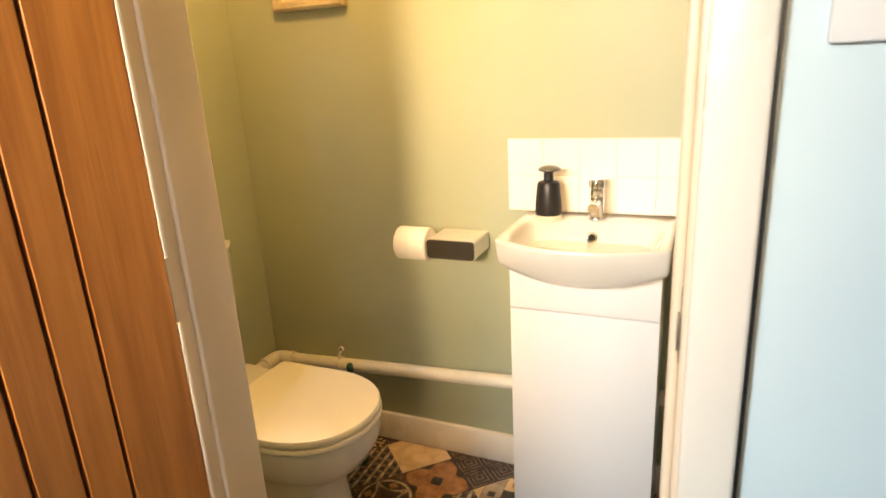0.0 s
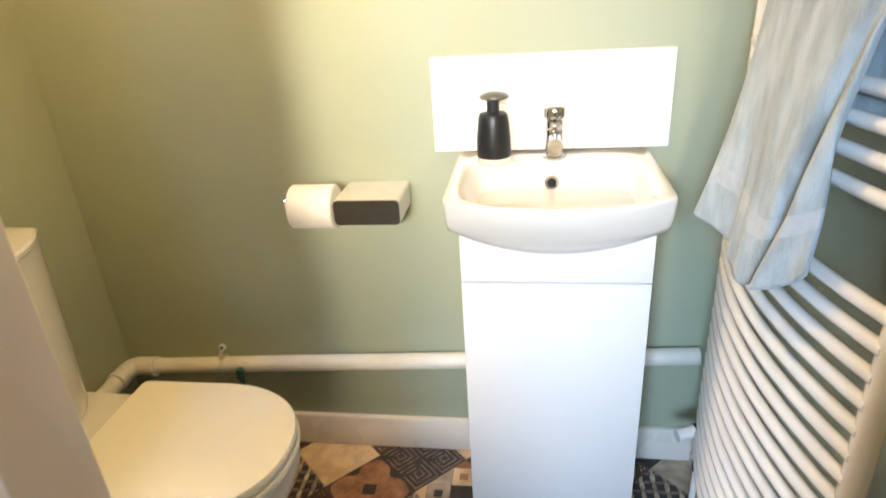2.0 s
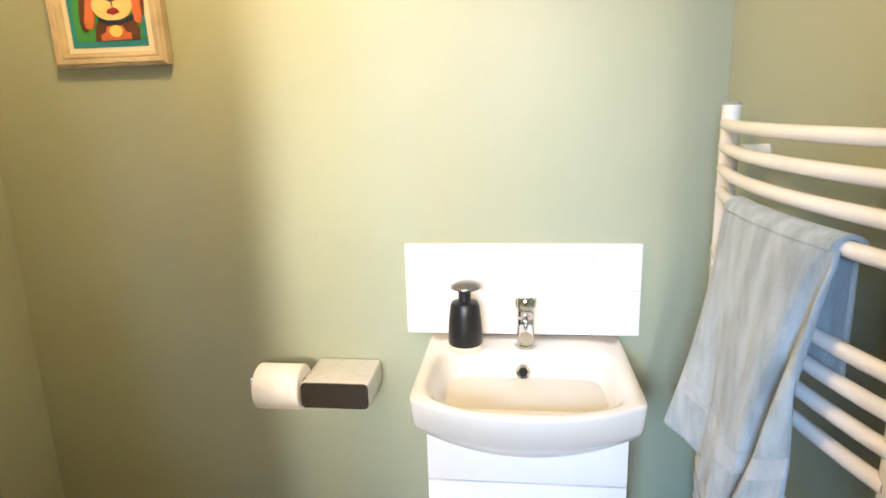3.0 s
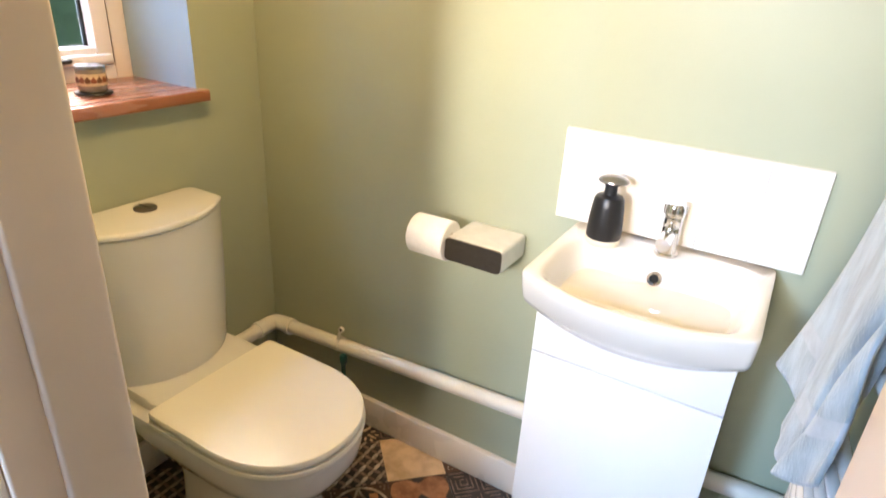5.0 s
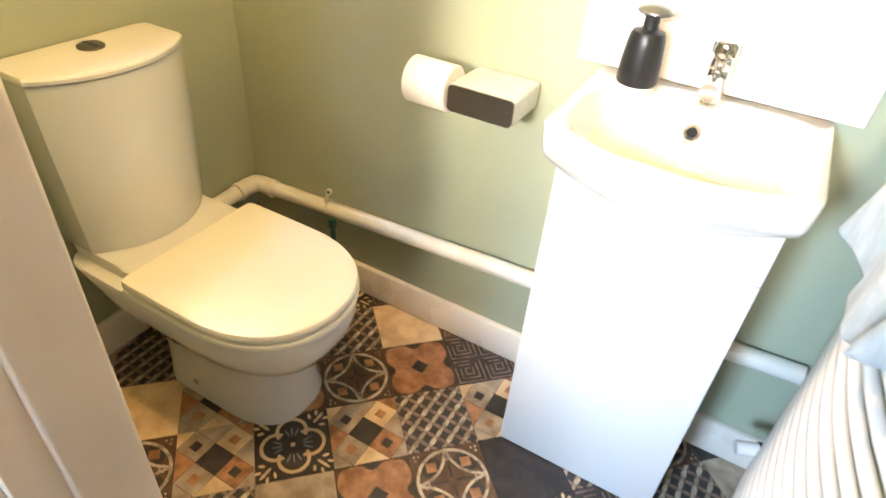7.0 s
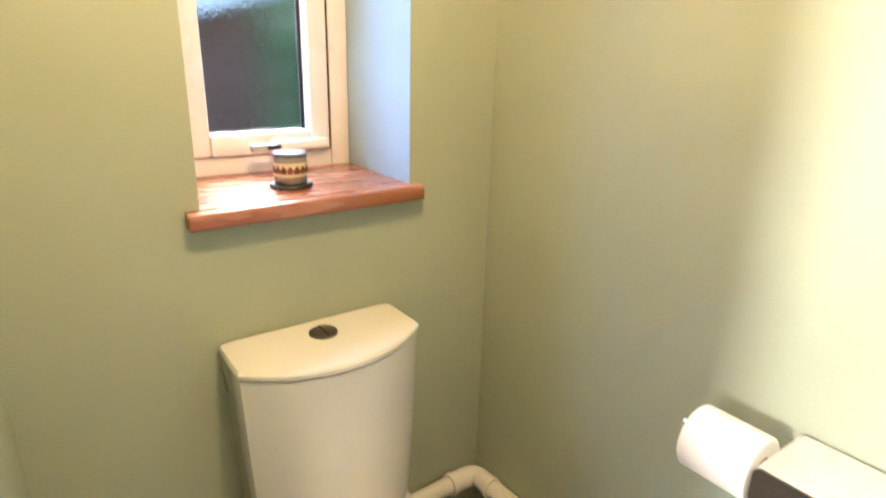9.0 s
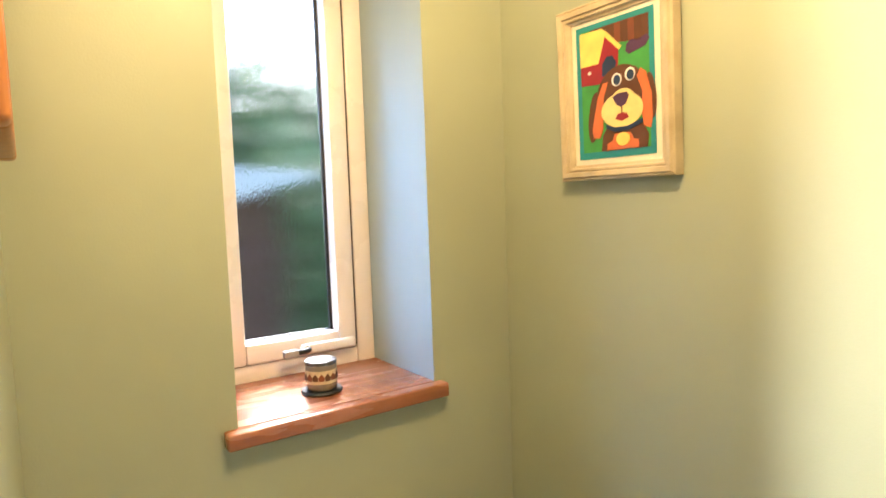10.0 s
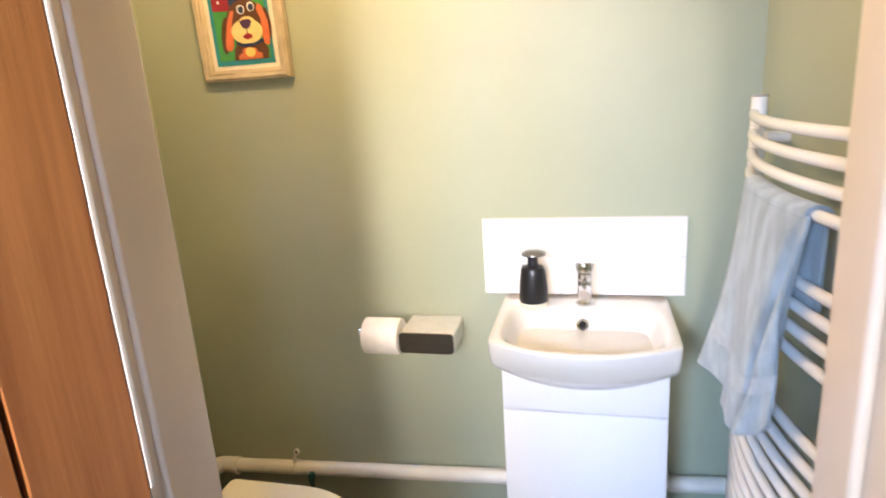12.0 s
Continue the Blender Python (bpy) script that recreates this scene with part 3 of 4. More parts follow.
fpart("carcass", boxm((VX0 + 0.002, VF + 0.017, 0.0), (VX1 - 0.002, YB - 0.020, 0.782), 0.0015), UNIT, vanity)
fpart("door", boxm((VX0, VF, 0.004), (VX1, VF + 0.016, 0.6485), 0.0015), UNIT, vanity, "plain glossy white door")
fpart("fascia", boxm((VX0, VF, 0.6515), (VX1, VF + 0.016, 0.787), 0.0015), UNIT, vanity, "glossy white fascia rail")

# ---- basin ----
BZ, BXC = 0.841, 0.251
basin = thing("basin", (BXC, 1.6, BZ), "white ceramic basin with a bowed front", "basin")


def basin_ring(hw, back, side, front, z, n=128, k=2.4):
    """Outline with straight back and sides and a bowed front; equal counts all round."""
    pts = []
    for i in range(n // 4):
        pts.append((-hw + 2 * hw * i / (n // 4), back))
    for i in range(n // 8):
        pts.append((hw, back + (side - back) * i / (n // 8)))
    m = n - n // 4 - 2 * (n // 8)
    for i in range(m):
        x = hw * (1 - 2 * i / m)
        pts.append((x, side + (front - side) * (1 - (abs(x) / hw) ** k)))
    for i in range(n // 8):
        pts.append((-hw, side + (back - side) * i / (n // 8)))
    return [Vector((BXC + x, y, z)) for x, y in pts]


def apron(ring, inset, depth0, depth1, hw):
    """Drop a ring to the lower edge, which hangs deeper in the middle."""
    out = []
    for p in ring:
        u = min(1.0, abs(p.x - BXC) / hw)
        out.append(Vector((BXC + (p.x - BXC) * (1 - inset), p.y, BZ - (depth0 + depth1 * max(0.0, 1 - u ** 2.0)))))
    return out


def soft(ring, times=1):
    for _ in range(times):
        n = len(ring)
        ring = [(ring[i - 1] + ring[i] * 2 + ring[(i + 1) % n]) / 4 for i in range(n)]
    return ring


W = 0.197
o_top = soft(basin_ring(W, YB - 0.004, 1.490, 1.430, BZ, k=2.1), 1)
rings = [apron(soft(basin_ring(W - 0.05, YB - 0.01, 1.575, 1.565, BZ)), 0.0, 0.051, 0.0, W),
         apron(soft(basin_ring(W - 0.030, YB - 0.006, 1.548, 1.530, BZ)), 0.0, 0.056, 0.030, W),
         apron(soft(basin_ring(W - 0.012, YB - 0.004, 1.515, 1.508, BZ, k=2.1)), 0.0, 0.062, 0.043, W),
         apron(soft(basin_ring(W - 0.004, YB - 0.004, 1.503, 1.488, BZ, k=2.1)), 0.0, 0.060, 0.042, W),
         apron(soft(basin_ring(W - 0.002, YB - 0.004, 1.498, 1.466, BZ, k=2.1)), 0.0, 0.050, 0.026, W),
         apron(soft(basin_ring(W - 0.001, YB - 0.004, 1.493, 1.444, BZ, k=2.1)), 0.0, 0.030, 0.006, W),
         [p + Vector((0, 0, -0.007)) for p in o_top], [p + Vector((0, 0, -0.002)) for p in scaled(o_top, 0.998, BZ)], scaled(o_top, 0.990, BZ)]
IW = 0.166
rings.append(soft(basin_ring(IW + 0.014, 1.714, 1.500, 1.448, BZ - 0.0005), 16))
for w, b, s, f, z in ((IW + 0.006, 1.711, 1.504, 1.455, BZ - 0.004), (IW - 0.001, 1.706, 1.509, 1.463, BZ - 0.014), (IW - 0.010, 1.698, 1.516, 1.475, BZ - 0.034), (IW - 0.022, 1.687, 1.525, 1.491, BZ - 0.056),
                      (IW - 0.045, 1.668, 1.541, 1.516, BZ - 0.074), (IW - 0.085, 1.640, 1.562, 1.548, BZ - 0.084), (0.03, 1.61, 1.585, 1.58, BZ - 0.089)):
    rings.append(soft(basin_ring(w, b, s, f, z), 20))
fpart("bowl", loft(bmesh.new(), rings), CERAMIC, basin).data.set_sharp_from_angle(angle=radians(70))
bm = bmesh.new()
rr = [(0.0090, -0.006), (0.0142, -0.006), (0.0150, 0.002), (0.0135, 0.0045), (0.0090, 0.0035)]
loft(bm, [[Vector((r * math.cos(2 * math.pi * i / 24), -h, r * math.sin(2 * math.pi * i / 24))) for i in range(24)] for r, h in rr + [rr[0]]], False, False)
over = part("overflow_ring", bm, CHROME, basin, "chrome overflow ring")
over.location = (-0.002, 0.0925, -0.040)
over.rotation_euler = (radians(-18), 0, 0)
hole = part("overflow_hole", lathe(bmesh.new(), [(0.0001, -0.0015), (0.0092, -0.0015), (0.0092, 0.004)], axis="y", n=20), DARK_HOLE, basin, "dark overflow hole")
hole.location = (-0.002, 0.0925, -0.040)
hole.rotation_euler = (radians(-18), 0, 0)
fpart("drain", lathe(bmesh.new(), [(0.0001, 0.0), (0.024, 0.0), (0.022, 0.003), (0.0001, 0.004)], (BXC, 1.597, BZ - 0.090), n=28), CHROME, basin, "chrome waste")

# ---- tap ----
TX, TYY = 0.254, 1.730
tap = thing("tap", (TX, TYY, BZ), "small chrome mixer tap with a ribbed turning head", "tap")
fpart("base_ring", lathe(bmesh.new(), [(0.0001, 0.0), (0.0225, 0.0), (0.0235, 0.003), (0.0225, 0.0065), (0.0195, 0.0072), (0.0001, 0.0072)], (TX, TYY, BZ + 0.0005), n=32), CHROME, tap)
fpart("tap_body", lathe(bmesh.new(), [(0.0001, 0.0065), (0.0185, 0.0065), (0.0180, 0.010), (0.0175, 0.046), (0.0185, 0.056), (0.0165, 0.060), (0.0001, 0.060)],
                        (TX, TYY, BZ + 0.001), n=32), CHROME, tap)
bm = tube(bmesh.new(), rounded([(TX, TYY, BZ + 0.046), (TX, TYY - 0.040, BZ + 0.047), (TX, TYY - 0.062, BZ + 0.042)], 0.012), 0.0125, 18)
spout = fpart("spout", bm, CHROME, tap)
fpart("spout_rim", tube(bmesh.new(), [(TX, TYY - 0.056, BZ + 0.0435), (TX, TYY - 0.064, BZ + 0.0415)], 0.0138, 18), CHROME, spout)
head = fpart("head", lathe(bmesh.new(), [(0.0001, 0.0605), (0.0170, 0.0605), (0.0185, 0.063), (0.0180, 0.078), (0.0150, 0.080), (0.0150, 0.082), (0.0190, 0.083), (0.0198, 0.087),
                                         (0.0190, 0.101), (0.0160, 0.106), (0.0001, 0.107)], (TX, TYY, BZ), n=32), CHROME, tap, "two-tier chrome turning head")
for k in range(8):
    a = math.pi / 4 * k + 0.2
    px, py = TX + 0.0180 * math.cos(a), TYY + 0.0180 * math.sin(a)
    fpart("rib", tube(bmesh.new(), [(px, py, BZ + 0.0845), (px, py, BZ + 0.102)], 0.0030, 10), CHROME, head)

# ---- soap dispenser ----
SX, SY = 0.134, 1.706
soap = thing("soap_dispenser", (SX, SY, BZ), "matt black soap dispenser with a satin steel pump head", "soap dispenser")
fpart("base_ring", lathe(bmesh.new(), [(0.0001, 0.001), (0.032, 0.001), (0.0345, 0.005), (0.0345, 0.012), (0.033, 0.0145), (0.0001, 0.0145)], (SX, SY, BZ), n=32), FRAME_IN, soap, "pale base ring")
fpart("bottle", lathe(bmesh.new(), [(0.0001, 0.0145), (0.033, 0.0145), (0.0345, 0.018), (0.0335, 0.050), (0.0310, 0.078), (0.0290, 0.093), (0.0255, 0.100), (0.0150, 0.1025), (0.0128, 0.104),
                                    (0.0122, 0.108), (0.0122, 0.126), (0.0001, 0.126)], (SX, SY, BZ), n=36), BLACK, soap, "tapering matt black bottle")
fpart("pump_head", lathe(bmesh.new(), [(0.0001, 0.1245), (0.0135, 0.1245), (0.0160, 0.1275), (0.0270, 0.1290), (0.0295, 0.1315), (0.0285, 0.1345), (0.022, 0.1385), (0.012, 0.1412), (0.0001, 0.142)], (SX + 0.003, SY - 0.002, BZ), n=36), PUMP, soap, "mushroom-shaped satin steel pump head")

# ---- splashback ----
splash = thing("splashback", (0.245, YB, 0.841), "white glazed splashback tiles above the basin", "splashback")
fpart("grout", boxm((0.0015, YB - 0.0065, 0.8425), (0.4885, YB, 1.0395)), GROUT, splash, "pale grout bed")
tile_mesh = None
for i in range(5):
    for j in range(2):
        if tile_mesh is None:
            bm = boxm((-0.0482, -0.0095, -0.0487), (0.0482, 0.0, 0.0487), 0.0015, 1)
            first = part("tile", bm, TILE, splash)
            tile_mesh = first.data
            ob = first
        else:
            ob = new("tile", tile_mesh)
            ob.parent = splash
        ob.location = (0.049 + 0.098 * i - 0.245, -0.0005, 0.0495 + 0.0985 * j + 0.0005)

# ---- towel radiator ----
rad = thing("towel_radiator", (XR, 1.38, 0.1), "white ladder towel radiator with curved rails", "radiator")
RX, RY0, RY1, RZ0, RZ1 = 0.592, 1.120, 1.652, 0.14, 1.308
for y in (RY0, RY1):
    bm = loft(bmesh.new(), [[Vector((RX + 0.015 * math.cos(a), y + 0.018 * math.sin(a), z)) for a in [2 * math.pi * q / 16 for q in range(16)]]
                            for z in (RZ0, RZ0 + 0.004, RZ1 - 0.004, RZ1)])
    post = fpart("post", bm, RAD, rad)
    part("end_cap", lathe(bmesh.new(), [(0.0001, 0.0), (0.016, 0.0), (0.0155, 0.004), (0.0001, 0.005)], (RX - XR, y - 1.38, RZ1 - 0.1), n=16), GREY_PLASTIC, post)
BOW = 0.036
bars = [1.277, 1.240, 1.203, 1.166] + [1.062, 1.026, 0.990, 0.953] + [0.836 - 0.0375 * k for k in range(18)]
for z in bars:
    path = []
    for k in range(17):
        u = k / 16
        path.append((RX - 0.008 - BOW * (1 - (2 * u - 1) ** 2), RY0 + (RY1 - RY0) * u, z))
    fpart("rail", tube(bmesh.new(), path, 0.0092, 12), RAD, rad)
for z in (1.235, 0.30):
    fpart("bracket", tube(bmesh.new(), [(RX + 0.0, RY1 - 0.06, z), (XR, RY1 - 0.06, z)], 0.012, 14), RAD, rad)
bm = lathe(bmesh.new(), [(0.0001, 0.0), (0.011, 0.0), (0.011, 0.04), (0.0001, 0.04)], (RX, RY1, RZ0 - 0.04), n=16)
tube(bm, [(RX, RY1, RZ0 - 0.02), (RX, RY1 + 0.03, RZ0 - 0.02)], 0.010, 14)
vp = fpart("valve", bm, CHROME, rad, "chrome radiator valve")
bm = tube(bmesh.new(), [(RX - 0.008, RY1 - 0.012, 0.232), (RX - 0.062, RY1 - 0.030, 0.226)], 0.0145, 18)
fpart("valve_cap", bm, UPVC, rad, "white plastic valve cap")
fpart("valve_collar", tube(bmesh.new(), [(RX - 0.006, RY1 - 0.0115, 0.2325), (RX - 0.022, RY1 - 0.017, 0.2305)], 0.0165, 18), BLACK, rad, "black valve collar")
fpart("tail_pipe", tube(bmesh.new(), [(RX, RY1, RZ0 - 0.03), (RX, RY1, 0.0)], 0.0075, 12), RAD, rad)
fpart("tail_pipe", tube(bmesh.new(), [(RX, RY0, RZ0), (RX, RY0, 0.0)], 0.0075, 12), RAD, rad)

# ---- towel ----
towel = thing("hand_towel", (0.53, 1.30, 1.18), "pale blue hand towel draped over the radiator rail", "towel")


TTOP = 1.166


def rail_x(y):
    ub = (y - RY0) / (RY1 - RY0)
    return RX - 0.008 - BOW * (1 - (2 * ub - 1) ** 2)


def step(d, w):
    """A soft step from 0 to 1 about d = 0."""
    k = max(0.0, min(1.0, d / w * 0.5 + 0.5))
    return k * k * (3 - 2 * k)


def towel_sheet(front):
    """One drop of the towel, with a deep crease that slants down from the top corner."""
    bm = bmesh.new()
    nu, nv = 110, 52
    grid = []
    for j in range(nv + 1):
        v = j / nv
        row = []
        for i in range(nu + 1):
            u = i / nu
            y0, y1 = 1.474 + 0.030 * v ** 1.6, 1.196
            y = y0 + (y1 - y0) * u
            uc = 0.985 - 0.30 * v ** 0.75
            wide = 0.022 + 0.058 * math.sin(math.pi * min(1.0, 0.12 + v * 0.85))
            main, side = step(uc - 0.015 - u, 0.020), step(u - uc - wide, 0.020)
            zb = 0.806 - 0.030 * min(1.0, u / 0.60) + 0.074 * max(0.0, (u - 0.64) / 0.36) ** 1.5
            zb += 0.024 * math.exp(-((u - uc - wide * 0.5) / 0.040) ** 2)
            z = TTOP + (zb - TTOP) * v
            fold = v ** 0.6 * (0.036 * main * (0.45 + 0.55 * math.exp(-((u - uc + 0.12) / 0.16) ** 2)) + 0.042 * side * (0.5 + 0.5 * math.exp(-((u - uc - wide - 0.08) / 0.07) ** 2)))
            fold += v * (0.0045 * math.sin(15 * u + 2 * v) * main + 0.0025 * math.sin(31 * u - 4 * v)) + 0.036 * v * v * math.exp(-(u / 0.16) ** 2)
            x = rail_x(y) - 0.0140 - 0.006 * v - fold
            if not front:
                y = 1.466 + (1.212 - 1.466) * u
                x = rail_x(y) + 0.0155 + 0.002 * math.sin(7 * u)
                z = TTOP + (1.02 - TTOP) * v
            row.append(bm.verts.new((x, y, z)))
        grid.append(row)
    for j in range(nv):
        for i in range(nu):
            f = bm.faces.new((grid[j][i], grid[j][i + 1], grid[j + 1][i + 1], grid[j + 1][i]))
            if front and 0.73 < (j + 0.5) / nv < 0.80:
                f.material_index = 1
    return bm


def fold_top():
    bm = bmesh.new()
    rings = []
    for i in range(25):
        y = 1.474 + (1.200 - 1.474) * i / 24
        xc = rail_x(y)
        rings.append([Vector((xc + r * math.cos(a), y, TTOP - 0.001 + r * math.sin(a) * 0.85)) for r, sgn in ((0.0195, 1), (0.0130, -1))
                      for a in [(math.pi * q / 10 if sgn > 0 else math.pi * (10 - q) / 10) for q in range(11)]])
    return loft(bm, rings)


for nm, flag in (("front_drop", True), ("back_drop", False)):
    ob = fpart(nm, towel_sheet(flag), [TOWEL, TOWEL_BAND], towel)
    sol = ob.modifiers.new("thickness", "SOLIDIFY")
    sol.thickness, sol.offset = 0.006, 0
fpart("fold", fold_top(), TOWEL, towel)

# ---- pictures ----


def frame_moulding(x0, x1, z0, z1, w, d, parent):
    prof = [(0, 0.0), (0, d * 0.8), (w * 0.10, d * 0.9), (w * 0.16, d * 0.84), (w * 0.26, d), (w * 0.52, d * 0.96), (w * 0.58, d * 0.80), (w * 0.66, d * 0.86), (w * 0.78, d * 0.84), (w * 0.84, d * 0.66), (w, d * 0.56), (w, 0.0)]
    corners = [((x0, z0), (1, 1)), ((x1, z0), (-1, 1)), ((x1, z1), (-1, -1)), ((x0, z1), (1, -1))]
    for k in range(4):
        (ax, az), (sx, sz) = corners[k]
        (bx, bz), (tx, tz) = corners[(k + 1) % 4]
        bm = loft(bmesh.new(), [[Vector((ax + sx * p, YB - q - 0.001, az + sz * p)) for p, q in prof], [Vector((bx + tx * p, YB - q - 0.001, bz + tz * p)) for p, q in prof]])
        fpart("moulding", bm, FRAME, parent)


pic = thing("framed_picture", (-0.6, YB, 1.424), "bright painting in a limed wood frame on the wall", "picture")
PX0, PX1, PZ0, PZ1 = -0.716, -0.469, 1.420, 1.733
frame_moulding(PX0, PX1, PZ0, PZ1, 0.028, 0.026, pic)
fpart("slip", boxm((PX0 + 0.026, YB - 0.012, PZ0 + 0.026), (PX1 - 0.026, YB - 0.001, PZ1 - 0.026)), FRAME_IN, pic, "cream inner slip")
ax0, ax1, az0, az1 = PX0 + 0.039, PX1 - 0.041, PZ0 + 0.038, PZ1 - 0.036


def art(name, outline, level, material, parent):
    """A flat painted shape in the picture's own unit square."""
    f = lambda x, z, y: (ax0 + (ax1 - ax0) * x, YB - 0.0122 - y, az0 + (az1 - az0) * z)
    return fpart(name, prism(bmesh.new(), outline, 0.0002, 0.0004 + 0.0003 * level, f), material, parent)


def oval(cx, cz, rx, rz, n=24, tilt=0.0):
    c, s = math.cos(tilt), math.sin(tilt)
    return [(cx + rx * math.cos(2 * math.pi * i / n) * c - rz * math.sin(2 * math.pi * i / n) * s,
             cz + rx * math.cos(2 * math.pi * i / n) * s + rz * math.sin(2 * math.pi * i / n) * c) for i in range(n)]


canvas = art("painting", [(0, 0), (1, 0), (1, 1), (0, 1)], 1, P_TEAL, pic)
tagged(canvas, "flat bright shapes in green, red, orange and brown")
planks = [("plank", [(0.44 + 0.085 * k, 0.83 - 0.008 * k), (0.515 + 0.085 * k, 0.823 - 0.008 * k), (0.515 + 0.085 * k, 0.96), (0.44 + 0.085 * k, 0.96)], 4, (P_BROWN, P_RUST)[k % 2]) for k in range(5)]
for nm, shape, lev, m_ in planks + [
        ("green_ground", [(0.06, 0.05), (0.94, 0.05), (0.94, 0.96), (0.06, 0.96)], 2, P_GREEN),
        ("brown_band", [(0.20, 0.86), (0.94, 0.79), (0.94, 0.96), (0.20, 0.96)], 3, P_BROWN),
        ("roof", [(0.06, 0.70), (0.31, 0.70), (0.41, 0.90), (0.36, 0.945), (0.06, 0.95)], 6, P_YELLOW),
        ("roof_edge", [(0.36, 0.945), (0.39, 0.89), (0.58, 0.765), (0.61, 0.785), (0.43, 0.91)], 7, P_YELLOW),
        ("red_wall", [(0.06, 0.56), (0.31, 0.55), (0.31, 0.70), (0.06, 0.70)], 3.5, P_RED),
        ("red_gable", [(0.31, 0.55), (0.56, 0.64), (0.57, 0.78), (0.40, 0.89), (0.31, 0.70)], 5, P_RED),
        ("dark_doorway", [(0.35, 0.60), (0.36, 0.69), (0.42, 0.735), (0.49, 0.735), (0.54, 0.69), (0.53, 0.60)], 6, P_NAVY),
        ("white_spot", oval(0.18, 0.645, 0.022, 0.014), 4.5, P_WHITE),
        ("violet_shape", [(0.66, 0.74), (0.70, 0.715), (0.90, 0.745), (0.95, 0.79), (0.92, 0.82), (0.84, 0.805), (0.72, 0.81), (0.67, 0.785)], 4, P_VIOLET),
        ("brown_head", oval(0.60, 0.44, 0.32, 0.215, 32), 7, P_BROWN),
        ("brown_neck", [(0.32, 0.05), (0.90, 0.05), (0.92, 0.14), (0.84, 0.24), (0.42, 0.24), (0.34, 0.16)], 6, P_BROWN),
        ("dark_ear", oval(0.23, 0.31, 0.075, 0.19, 24, -0.22), 6, P_BROWN),
        ("dark_ear", oval(0.95, 0.40, 0.06, 0.16, 24, 0.10), 6, P_BROWN),
        ("orange_ear", [(0.22, 0.155), (0.30, 0.15), (0.345, 0.21), (0.35, 0.32), (0.37, 0.44), (0.43, 0.55), (0.37, 0.55), (0.29, 0.45), (0.24, 0.32), (0.205, 0.21)], 9, P_ORANGE),
        ("orange_ear", [(0.84, 0.60), (0.90, 0.57), (0.965, 0.42), (0.97, 0.26), (0.945, 0.18), (0.87, 0.20), (0.845, 0.30), (0.86, 0.44), (0.80, 0.55)], 9, P_ORANGE),
        ("cream_muzzle", oval(0.60, 0.335, 0.265, 0.125, 32), 10, P_CREAM),
        ("cream_muzzle_top", oval(0.62, 0.40, 0.15, 0.085, 28), 10.3, P_CREAM),
        ("nose", [(0.49, 0.435), (0.56, 0.455), (0.67, 0.455), (0.70, 0.43), (0.66, 0.375), (0.60, 0.355), (0.54, 0.375)], 11.5, P_VIOLET),
        ("mouth_line", [(0.598, 0.36), (0.612, 0.36), (0.612, 0.30), (0.598, 0.30)], 11.5, P_BROWN),
        ("tongue", [(0.52, 0.275), (0.60, 0.255), (0.69, 0.275), (0.67, 0.305), (0.62, 0.315), (0.55, 0.305)], 12, P_RED),
        ("eye_white", oval(0.545, 0.555, 0.062, 0.047), 11, P_WHITE),
        ("eye_white", oval(0.715, 0.575, 0.062, 0.047), 11, P_WHITE),
        ("pupil", oval(0.552, 0.552, 0.044, 0.036), 12, P_NAVY),
        ("pupil", oval(0.722, 0.570, 0.044, 0.036), 12, P_NAVY),
        ("collar", [(0.40, 0.215), (0.50, 0.185), (0.68, 0.185), (0.86, 0.225), (0.86, 0.255), (0.68, 0.215), (0.50, 0.215), (0.40, 0.245)], 12.5, P_NAVY),
        ("orange_chest", [(0.40, 0.055), (0.80, 0.055), (0.80, 0.11), (0.74, 0.12), (0.70, 0.17), (0.50, 0.17), (0.47, 0.12), (0.40, 0.10)], 8, P_ORANGE),
        ("yellow_disc", oval(0.61, 0.125, 0.085, 0.048), 13, P_YELLOW)]:
    ob = art(nm, shape, lev, m_, pic)

pic.location.y, pic.rotation_euler = YB - 0.001, (radians(1.6), 0, 0)

pic2 = thing("framed_picture", (-0.2, YB, 1.75), "dark-edged picture frame high on the wall", "picture")
frame_moulding(-0.308, -0.048, 1.738, 2.076, 0.030, 0.024, pic2)
fpart("slip", boxm((-0.280, YB - 0.012, 1.766), (-0.076, YB - 0.001, 2.048)), FRAME_IN, pic2)
fpart("painting", boxm((-0.265, YB - 0.0128, 1.781), (-0.091, YB - 0.0122, 2.033)), P_TEAL, pic2)

# ---- candle on the sill ----
CX, CY = -1.004, 1.383
coaster = thing("coaster", (CX, CY, SZ), "round dark coaster on the window board", "coaster")
fpart("disc", lathe(bmesh.new(), [(0.0001, 0.0), (0.039, 0.0), (0.041, 0.003), (0.039, 0.007), (0.0001, 0.008)], (CX, CY, SZ), n=36), BLACK, coaster)
candle = thing("candle_jar", (CX, CY, SZ + 0.008), "small glass candle jar with a patterned cream label", "candle")
fpart("jar", lathe(bmesh.new(), [(0.0001, 0.0), (0.029, 0.0), (0.031, 0.004), (0.031, 0.050), (0.029, 0.053), (0.027, 0.050), (0.027, 0.042), (0.0001, 0.042)], (CX, CY, SZ + 0.008), n=36), CANDLE_GLASS, candle)
fpart("wax", lathe(bmesh.new(), [(0.0001, 0.0422), (0.0268, 0.0422), (0.0268, 0.046), (0.012, 0.0455), (0.0001, 0.047)], (CX, CY, SZ + 0.008), n=28), BROWN_GAP, candle, "dark brown wax")
